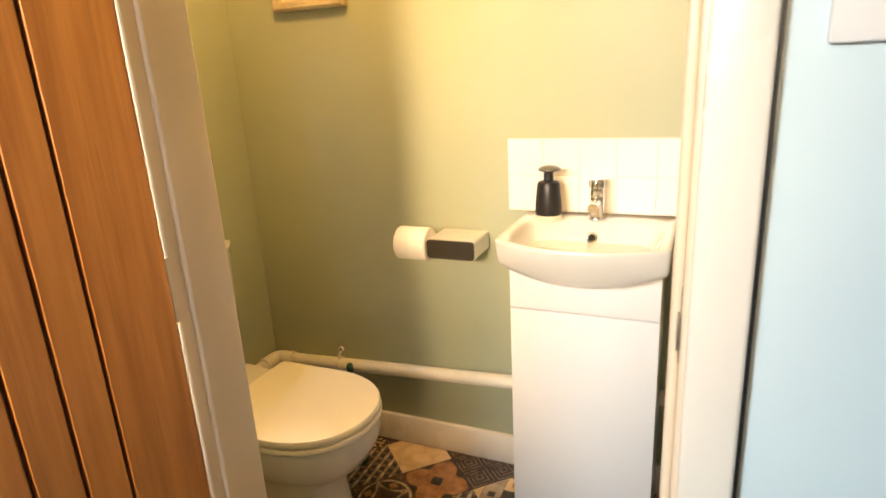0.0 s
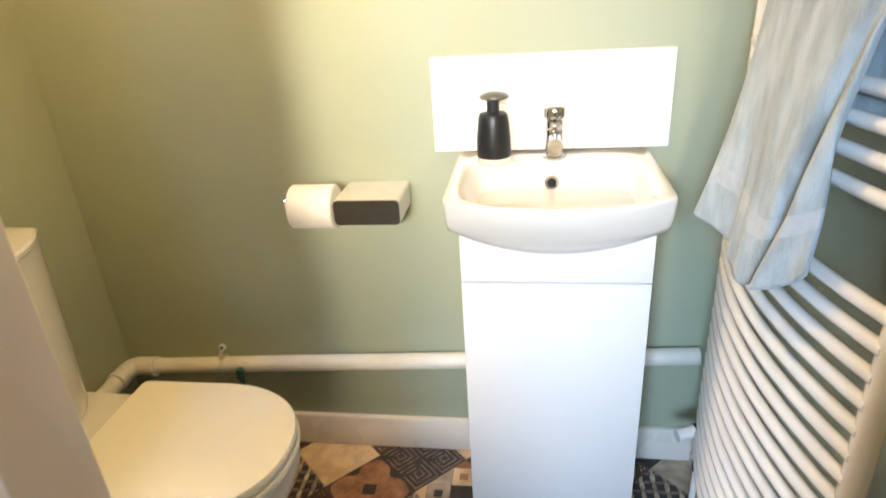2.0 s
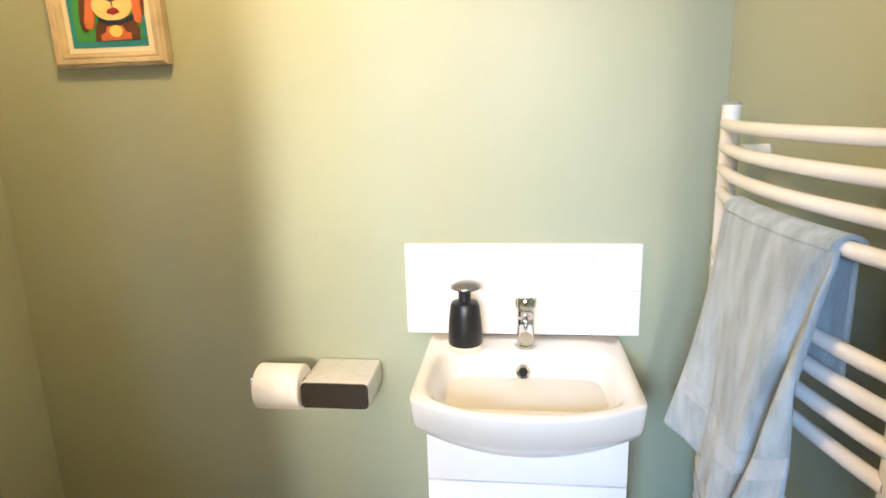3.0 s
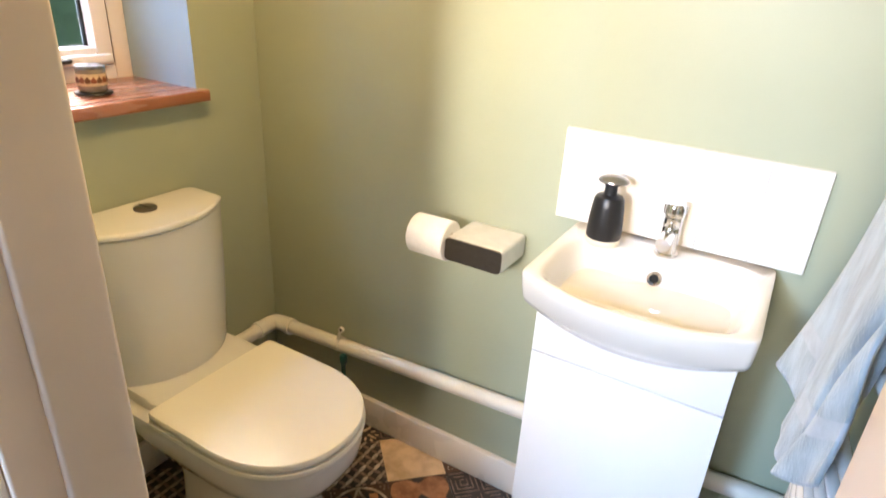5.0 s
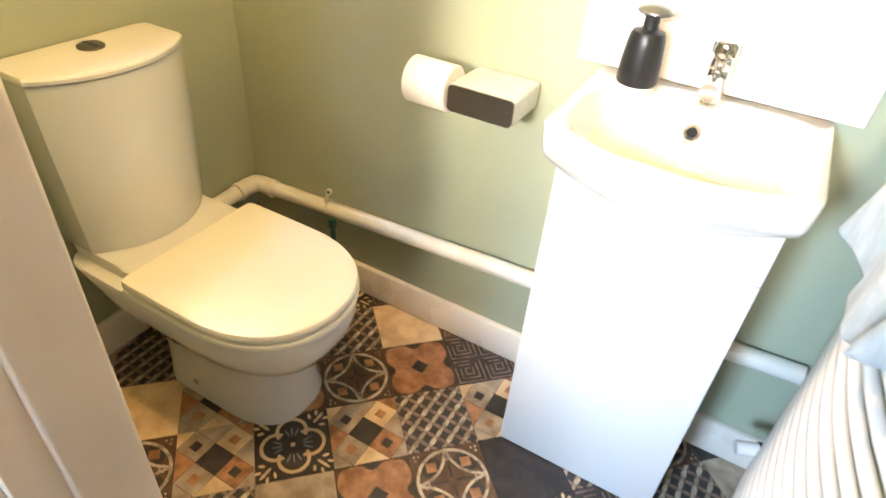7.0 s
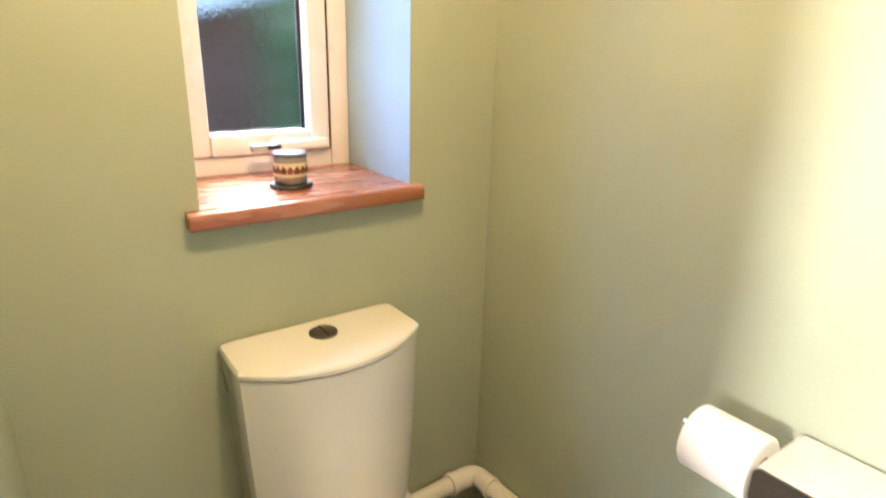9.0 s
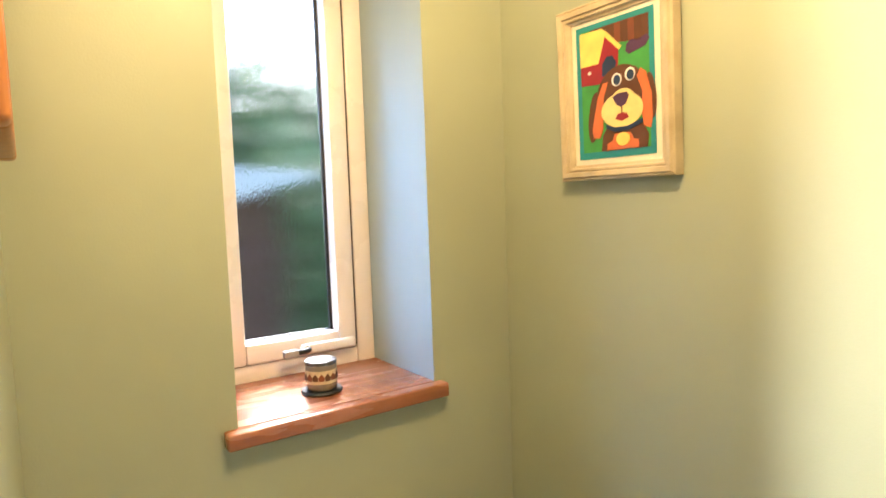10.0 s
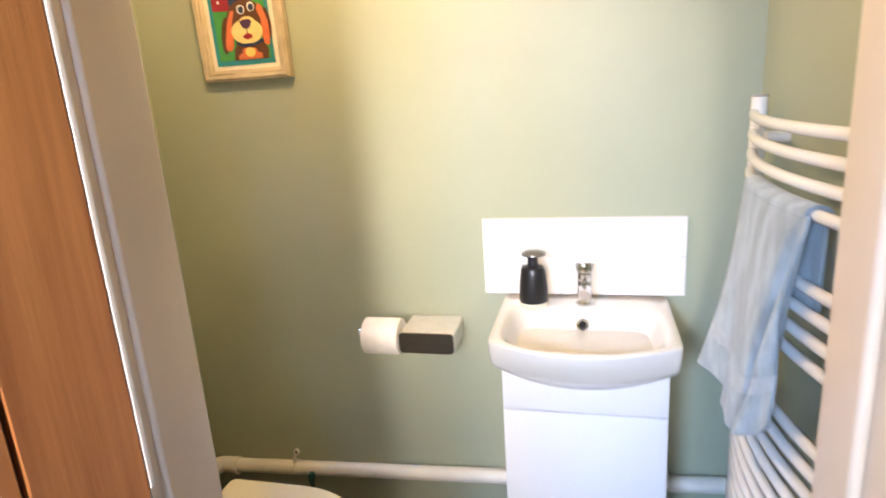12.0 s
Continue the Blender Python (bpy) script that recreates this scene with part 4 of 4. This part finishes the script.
label = fpart("label_band", lathe(bmesh.new(), [(0.0312, 0.014), (0.0317, 0.014), (0.0317, 0.040), (0.0312, 0.040)], (CX, CY, SZ + 0.008), n=36), LABEL, candle, "cream label with brown and orange motifs")
for k in range(16):
    a = 2 * math.pi * k / 16
    bm = bmesh.new()
    w = [(-0.0048, -0.007), (0.0048, -0.007), (0.0062, 0.0), (0.0, 0.008), (-0.0062, 0.0)]
    R = Matrix.Rotation(a, 3, "Z")
    loft(bm, [[R @ Vector((r, u, 0.0350 + z)) + Vector((CX, CY, SZ)) for u, z in w] for r in (0.0310, 0.0322)])
    fpart("motif", bm, (P_BROWN, P_RUST)[k % 2], label)
fpart("rim", lathe(bmesh.new(), [(0.0295, 0.050), (0.0316, 0.050), (0.0316, 0.057), (0.0295, 0.057)], (CX, CY, SZ + 0.008), n=36), PUMP, candle, "dull metal rim")

# ---- pine mirror on the front wall ----
PINE = mat("orange_pine", (0.55, 0.22, 0.06), 0.4, dark=(0.42, 0.15, 0.035), scale=12, stretch=(4, 4, 0.6), bump=0.1, bump_scale=60)
MIRROR = mat("mirror_glass", (0.85, 0.87, 0.86), 0.02, metal=1.0, vary=0.01, scale=5)
mirror = thing("wall_mirror", (-0.66, YF, 1.46), "orange pine framed mirror on the sage wall", "mirror")
for lo, hi in (((-0.865, YF, 1.462), (-0.82, YF + 0.026, 2.02)), ((-0.50, YF, 1.462), (-0.455, YF + 0.026, 2.02)), ((-0.82, YF, 1.462), (-0.50, YF + 0.026, 1.507)), ((-0.82, YF, 1.975), (-0.50, YF + 0.026, 2.02))):
    fpart("moulding", boxm(lo, hi, 0.006, 3), PINE, mirror)
fpart("glass", boxm((-0.822, YF + 0.001, 1.505), (-0.498, YF + 0.012, 1.977)), MIRROR, mirror, "silvered mirror glass")

# ---- hall switch ----
switch = thing("light_switch", (0.65, YH, 1.28), "white plastic wall plate on the blue hall wall", "switch")
fpart("plate", boxm((0.577, YH - 0.010, 1.236), (0.727, YH, 1.316), 0.003), UPVC, switch)
fpart("rocker", boxm((0.640, YH - 0.014, 1.258), (0.664, YH - 0.010, 1.290), 0.002), UPVC, switch)

# pendant fitting above
pend = thing("pendant_light", (-0.25, 1.28, CEIL), "white pendant lamp holder hanging from the ceiling", "pendant light")
fpart("ceiling_rose", lathe(bmesh.new(), [(0.0001, 0.0), (0.045, 0.0), (0.042, -0.015), (0.015, -0.028), (0.0001, -0.028)], (-0.25, 1.28, CEIL), n=28), UPVC, pend)
fpart("flex", tube(bmesh.new(), [(-0.25, 1.28, CEIL - 0.02), (-0.25, 1.28, 2.12)], 0.003, 8), UPVC, pend)
fpart("lamp_holder", lathe(bmesh.new(), [(0.0001, 2.13), (0.012, 2.125), (0.018, 2.10), (0.018, 2.07), (0.0001, 2.07)], (-0.25, 1.28, 0), n=20), UPVC, pend)

# ---- garden outside the window ----
structure("ground", boxm((-60, -60, -0.40), (60, 60, -0.25)), GRASS, "rough garden grass outside the window", "ground")
shed = thing("garden_shed", (-4.6, 2.0, -0.25), "brown lap-board garden shed with a pale sloping roof", "shed")
for k in range(11):
    z = -0.25 + 0.125 * k
    bm = loft(bmesh.new(), [[Vector((-4.0 + d, y, zz)) for d, zz in ((0.0, z), (0.035, z), (0.012, z + 0.13), (0.0, z + 0.13))] for y in (0.9, 2.42)])
    fpart("board", bm, BOARD, shed)
fpart("body", prism(bmesh.new(), [(0.9, -0.25), (2.42, -0.25), (2.42, 1.54), (0.9, 1.14)], -5.6, -4.02, lambda y, z, x: (x, y, z)), BOARD, shed)
fpart("roof", prism(bmesh.new(), [(0.8, 1.12), (2.62, 1.595), (2.62, 1.63), (0.8, 1.74)], -5.7, -3.88, lambda y, z, x: (x, y, z)), FELT, shed)

rng = random.Random(4)


def hedge(name, lo, hi, count, size, label):
    """A hedge of many small leaves over a dark twiggy core."""
    bm = bmesh.new()
    for _ in range(count):
        p = Vector([rng.uniform(a, b) for a, b in zip(lo, hi)])
        p.z += 0.35 * noise.noise(Vector((p.y * 0.9, p.x * 0.9, 0))) + 0.45 * noise.noise(Vector((p.y * 2.6, p.x * 2.6, 3.0)))
        if rng.random() < ((p.z - lo[2]) / (hi[2] - lo[2])) ** 3 * 0.6:
            continue
        a = Vector((rng.gauss(0, 1), rng.gauss(0, 1), rng.gauss(0, 1))).normalized()
        b = a.orthogonal().normalized()
        c = a.cross(b)
        s = size * rng.uniform(0.6, 1.3)
        bm.faces.new([bm.verts.new(p + b * s), bm.verts.new(p + c * s * 0.5), bm.verts.new(p - b * s), bm.verts.new(p - c * s * 0.5)])
    me = bpy.data.meshes.new(name)
    bm.to_mesh(me)
    bm.free()
    me.materials.append(LEAF)
    return tagged(new(name, me), label, "hedge", kind="stuff")


hedge("hedge", (-9.5, 0.5, -0.3), (-7.4, 11.0, 3.35), 26000, 0.135, "tall green garden hedge beyond the shed")
hedge("hedge", (-5.4, 2.5, -0.3), (-4.2, 5.5, 1.9), 7000, 0.07, "green garden hedge beside the shed")

# ---- floor tiles ----
TS, TYS, TX0, TY0 = 0.1195, 0.1215, -0.323, 1.142
H = 0.1196


def diamond(k=1.0):
    return [(-H * k, 0), (0, -H * k), (H * k, 0), (0, H * k)]


def tile_kind(name, shapes):
    """A thin tile set on its corner; shapes lie one a hair above another."""
    bm = bmesh.new()
    mats = []
    for outline, m_, lev in shapes:
        if m_ not in mats:
            mats.append(m_)
        n0 = len(bm.faces)
        top = 0.0004 * lev
        vs = [bm.verts.new((x, y, top)) for x, y in outline]
        lowv = [bm.verts.new((x, y, top - (0.003 if lev == 0 else 0.0005))) for x, y in outline]
        fs = [bm.faces.new(vs)] + [bm.faces.new((vs[i], lowv[i], lowv[(i + 1) % len(vs)], vs[(i + 1) % len(vs)])) for i in range(len(vs))]
        for f in fs:
            f.material_index = mats.index(m_)
    bmesh.ops.recalc_face_normals(bm, faces=bm.faces)
    me = bpy.data.meshes.new(name)
    bm.to_mesh(me)
    bm.free()
    for m_ in mats:
        me.materials.append(m_)
    return me


def rot45(pts):
    c = math.sqrt(0.5)
    return [((x - y) * c, (x + y) * c) for x, y in pts]


A = H * math.sqrt(0.5)          # half side of a tile in its own axes


def rect(cx, cy, hx, hy, turn=0.0):
    c, s = math.cos(turn), math.sin(turn)
    return rot45([(cx + x * c - y * s, cy + x * s + y * c) for x, y in ((-hx, -hy), (hx, -hy), (hx, hy), (-hx, hy))])


def ell(cx, cy, rx, ry, turn=0.0, n=12):
    c, s = math.cos(turn), math.sin(turn)
    return rot45([(cx + rx * math.cos(2 * math.pi * i / n) * c - ry * math.sin(2 * math.pi * i / n) * s,
                   cy + rx * math.cos(2 * math.pi * i / n) * s + ry * math.sin(2 * math.pi * i / n) * c) for i in range(n)])


def arcs(cx, cy, r, w, a0, a1, n=10):
    """A curved line as separate short pieces."""
    out = []
    for i in range(n):
        t0, t1 = a0 + (a1 - a0) * i / n, a0 + (a1 - a0) * (i + 1.02) / n
        out.append(rot45([(cx + (r - w) * math.cos(t0), cy + (r - w) * math.sin(t0)), (cx + (r + w) * math.cos(t0), cy + (r + w) * math.sin(t0)),
                          (cx + (r + w) * math.cos(t1), cy + (r + w) * math.sin(t1)), (cx + (r - w) * math.cos(t1), cy + (r - w) * math.sin(t1))]))
    return out


def trim(pts):
    """Cut an outline to the tile's own square, then set it on its corner."""
    for ax, sg in ((0, 1), (0, -1), (1, 1), (1, -1)):
        out = []
        for p, q in zip(pts, pts[1:] + pts[:1]):
            dp, dq = A - sg * p[ax], A - sg * q[ax]
            if dp >= 0:
                out.append(p)
            if (dp < 0) != (dq < 0):
                t = dp / (dp - dq)
                out.append((p[0] + (q[0] - p[0]) * t, p[1] + (q[1] - p[1]) * t))
        clean = []
        for p in out:
            if not clean or max(abs(p[0] - clean[-1][0]), abs(p[1] - clean[-1][1])) > 1e-5:
                clean.append(p)
        if len(clean) > 1 and max(abs(clean[0][0] - clean[-1][0]), abs(clean[0][1] - clean[-1][1])) < 1e-5:
            clean.pop()
        pts = clean
        if len(pts) < 3:
            return []
    return rot45(pts)


def plain(m_):
    return [(diamond(), m_, 0)]


def quatrefoil():
    s = [(diamond(), V_UMBER, 0)]
    q = A * 0.49
    for dx, dy in ((-1, -1), (1, 1), (1, -1), (-1, 1)):
        s.append((ell(dx * q, dy * q, A * 0.49, A * 0.49, 0, 18), V_BROWN, 1))
        s.append((ell(dx * q * 1.25, dy * q * 1.25, A * 0.36, A * 0.30, math.atan2(dy, dx), 14), V_BROWN, 1.5))
    s.append((rect(0, 0, A * 0.62, A * 0.62, math.pi / 4), V_BROWN, 2))
    s.append((rect(0, 0, A * 0.20, A * 0.20, math.pi / 4), V_DARK, 3))
    for dx, dy in ((-1, 0), (1, 0), (0, 1), (0, -1)):
        s.append((trim([(dx * A + u * A * 0.25, dy * A + v * A * 0.25) for u, v in ((-1, 0), (0, -1), (1, 0), (0, 1))]), V_DARK, 2.5))
    return s


def lattice():
    s = [(diamond(), V_DARK, 0)]
    n = 4
    st = 2 * A / n
    oval_ = lambda cx, cy, rx, ry, turn: trim([(cx + rx * math.cos(a) * math.cos(turn) - ry * math.sin(a) * math.sin(turn), cy + rx * math.cos(a) * math.sin(turn) + ry * math.sin(a) * math.cos(turn))
                                               for a in [2 * math.pi * k / 10 for k in range(10)]])
    for i in range(n + 1):
        for j in range(n + 1):
            gx, gy = -A + st * i, -A + st * j
            for ox, oy, turn, m_, w in ((0.5, 0.5, 1, V_LINE, 0.15), (0.0, 0.0, 1, V_STONE, 0.13), (0.5, 0.0, -1, V_FAINT, 0.12), (0.0, 0.5, -1, V_FAINT, 0.12)):
                if gx + ox * st <= A + 1e-6 and gy + oy * st <= A + 1e-6:
                    s.append((oval_(gx + ox * st, gy + oy * st, st * 0.36, st * w, turn * math.pi / 4), m_, 2 if turn > 0 else 1))
    return [t for t in s if len(t[0]) > 2]


def circles():
    s = [(diamond(), V_UMBER, 0)]
    for p in arcs(0, 0, A * 0.93, A * 0.045, 0, 2 * math.pi, 40):
        s.append((p, V_LINE, 2))
    for k in range(4):
        a = math.pi / 4 + math.pi / 2 * k
        ca, sa = math.cos(a), math.sin(a)
        d = math.sqrt(2) * A
        for p in arcs(d * ca, d * sa, A * 0.98, A * 0.040, a + math.pi - 0.74, a + math.pi + 0.74, 16):
            s.append((p, V_LINE, 3))
        s.append((ell(0.68 * A * ca, 0.68 * A * sa, A * 0.34, A * 0.21, a + math.pi / 2, 14), V_DARK, 1))
        s.append((rect(0.68 * A * ca, 0.68 * A * sa, A * 0.14, A * 0.14), V_BROWN, 1.6))
        for r, o in ((1.14, -0.08), (1.14, 0.08), (1.24, 0.0)):
            s.append((ell(A * (r * ca - o * sa), A * (r * sa + o * ca), A * 0.033, A * 0.033, 0, 6), V_LINE, 2))
        b = math.pi / 2 * k
        cb, sb = math.cos(b), math.sin(b)
        for r, o in ((0.74, -0.09), (0.74, 0.09), (0.64, 0.0)):
            s.append((ell(A * (r * cb - o * sb), A * (r * sb + o * cb), A * 0.033, A * 0.033, 0, 6), V_LINE, 2))
        s.append((rect(0.30 * A * cb, 0.30 * A * sb, A * 0.20, A * 0.035, b), V_DARK, 1))
    return s


def flower():
    s = [(diamond(), V_DARK, 0)]
    for k in range(4):
        a = math.pi / 2 * k
        cx, cy = 0.44 * A * math.cos(a), 0.44 * A * math.sin(a)
        for p in arcs(cx, cy, A * 0.40, A * 0.05, a - 2.05, a + 2.05, 18):
            s.append((p, V_CREAM, 2))
        for d in (-0.45, 0.0, 0.45):
            s.append((ell(0.42 * A * math.cos(a + d * 0.7), 0.42 * A * math.sin(a + d * 0.7), A * 0.15, A * 0.030, a + d, 8), V_SLATE, 1.2))
    s.append((ell(0, 0, A * 0.07, A * 0.07, 0, 8), V_CREAM, 2))
    for dx, dy in ((-1, -1), (1, -1), (1, 1), (-1, 1)):
        a = math.atan2(dy, dx)
        for r, w, d in ((0.98, 0.13, 0.0), (1.12, 0.16, 0.0), (0.98, 0.10, 0.24), (0.98, 0.10, -0.24), (1.18, 0.09, 0.14), (1.18, 0.09, -0.14)):
            px, py = r * A * math.cos(a + d), r * A * math.sin(a + d)
            s.append((ell(px, py, A * w, A * 0.045, a + d * 4, 8), V_CREAM, 2))
    return s


def diamonds():
    s = [(diamond(), V_UMBER, 0)]
    cols = [V_CREAM, V_STONE, V_DARK, V_BROWN, V_STONE]
    q = A * 0.5
    for i in range(-2, 3):
        for j in range(-2, 3):
            if (i + j) % 2 == 0:
                s.append((trim([(i * q - q * 0.98, j * q), (i * q, j * q - q * 0.98), (i * q + q * 0.98, j * q), (i * q, j * q + q * 0.98)]), cols[(i * 2 + j + 7) % 5], 1))
                if abs(i) < 2 and abs(j) < 2:
                    s.append((rect(i * q, j * q, q * 0.26, q * 0.26, math.pi / 4), (V_DARK, V_BROWN)[(i + j) // 2 % 2], 2))
    return [t for t in s if len(t[0]) > 2]


def maze():
    s = [(diamond(), V_DARK, 0)]
    for sx, sy in ((-1, -1), (1, -1), (1, 1), (-1, 1)):
        cx, cy = sx * A * 0.5, sy * A * 0.5
        for r in (0.42, 0.27, 0.12):
            w, e = A * 0.022, A * r
            for lo, hi in (((-e, -e), (e, -e)), ((e, -e), (e, e)), ((-e, e), (e * 0.2, e)), ((-e, -e), (-e, e * 0.4))):
                s.append((rect(cx + (lo[0] + hi[0]) / 2, cy + (lo[1] + hi[1]) / 2, abs(hi[0] - lo[0]) / 2 + w, abs(hi[1] - lo[1]) / 2 + w), V_FAINT, 1))
    return s


KINDS = {k: tile_kind("tile_" + k, f) for k, f in (("cream", plain(V_CREAM)), ("stone", plain(V_STONE)), ("slate", plain(V_DARK)), ("brown", quatrefoil()), ("lattice", lattice()),
                                                   ("circles", circles()), ("flower", flower()), ("diamonds", diamonds()), ("maze", maze()))}
KNOWN = {(2, 1): "brown", (1, 2): "diamonds", (3, 2): "circles", (2, 3): "lattice", (1, 4): "brown", (0, 3): "circles", (0, 1): "flower", (1, 0): "stone", (0, 5): "cream",
         (-1, 4): "lattice", (0, -1): "lattice", (-1, 0): "diamonds", (-3, 0): "cream", (-2, 1): "diamonds", (-3, 2): "slate", (4, 3): "slate", (3, 4): "diamonds", (2, 5): "maze",
         (5, 2): "flower", (6, 3): "maze", (7, 4): "lattice", (8, 5): "stone", (6, 5): "circles", (4, 1): "maze", (7, 2): "brown", (8, 3): "circles", (-1, 2): "brown",
         (-2, 5): "flower", (-2, 3): "slate"}
order = ["flower", "lattice", "stone", "brown", "maze", "circles", "cream", "diamonds", "slate"]


def cut(me, cx, cy, x0, x1, y0, y1):
    """Trim a tile at the walls."""
    bm = bmesh.new()
    bm.from_mesh(me)
    for co, no in (((x0 - cx, 0, 0), (-1, 0, 0)), ((x1 - cx, 0, 0), (1, 0, 0)), ((0, y0 - cy, 0), (0, -1, 0)), ((0, y1 - cy, 0), (0, 1, 0))):
        bmesh.ops.bisect_plane(bm, geom=bm.verts[:] + bm.edges[:] + bm.faces[:], plane_co=co, plane_no=no, clear_outer=True)
    out = bpy.data.meshes.new(me.name)
    bm.to_mesh(out)
    bm.free()
    for m_ in me.materials:
        out.materials.append(m_)
    return out


for i in range(-6, 10):
    for j in range(-4, 7):
        if (i + j) % 2 == 0:
            continue
        cx, cy = TX0 + TS * i, TY0 + TYS * j
        if cx < XL - H or cx > XR + H or cy < YH - H or cy > YB + H:
            continue
        me = KINDS[KNOWN.get((i, j), order[(i * 5 + j * 3) % 9])]
        if cx - H < XL or cx + H > XR or cy - H < YH or cy + H > YB:
            me = cut(me, cx, cy, XL, XR, YH, YB)
            if len(me.polygons) == 0:
                continue
        ob = new("tile", me)
        ob.parent = floor
        ob.location = (cx, cy, 0)
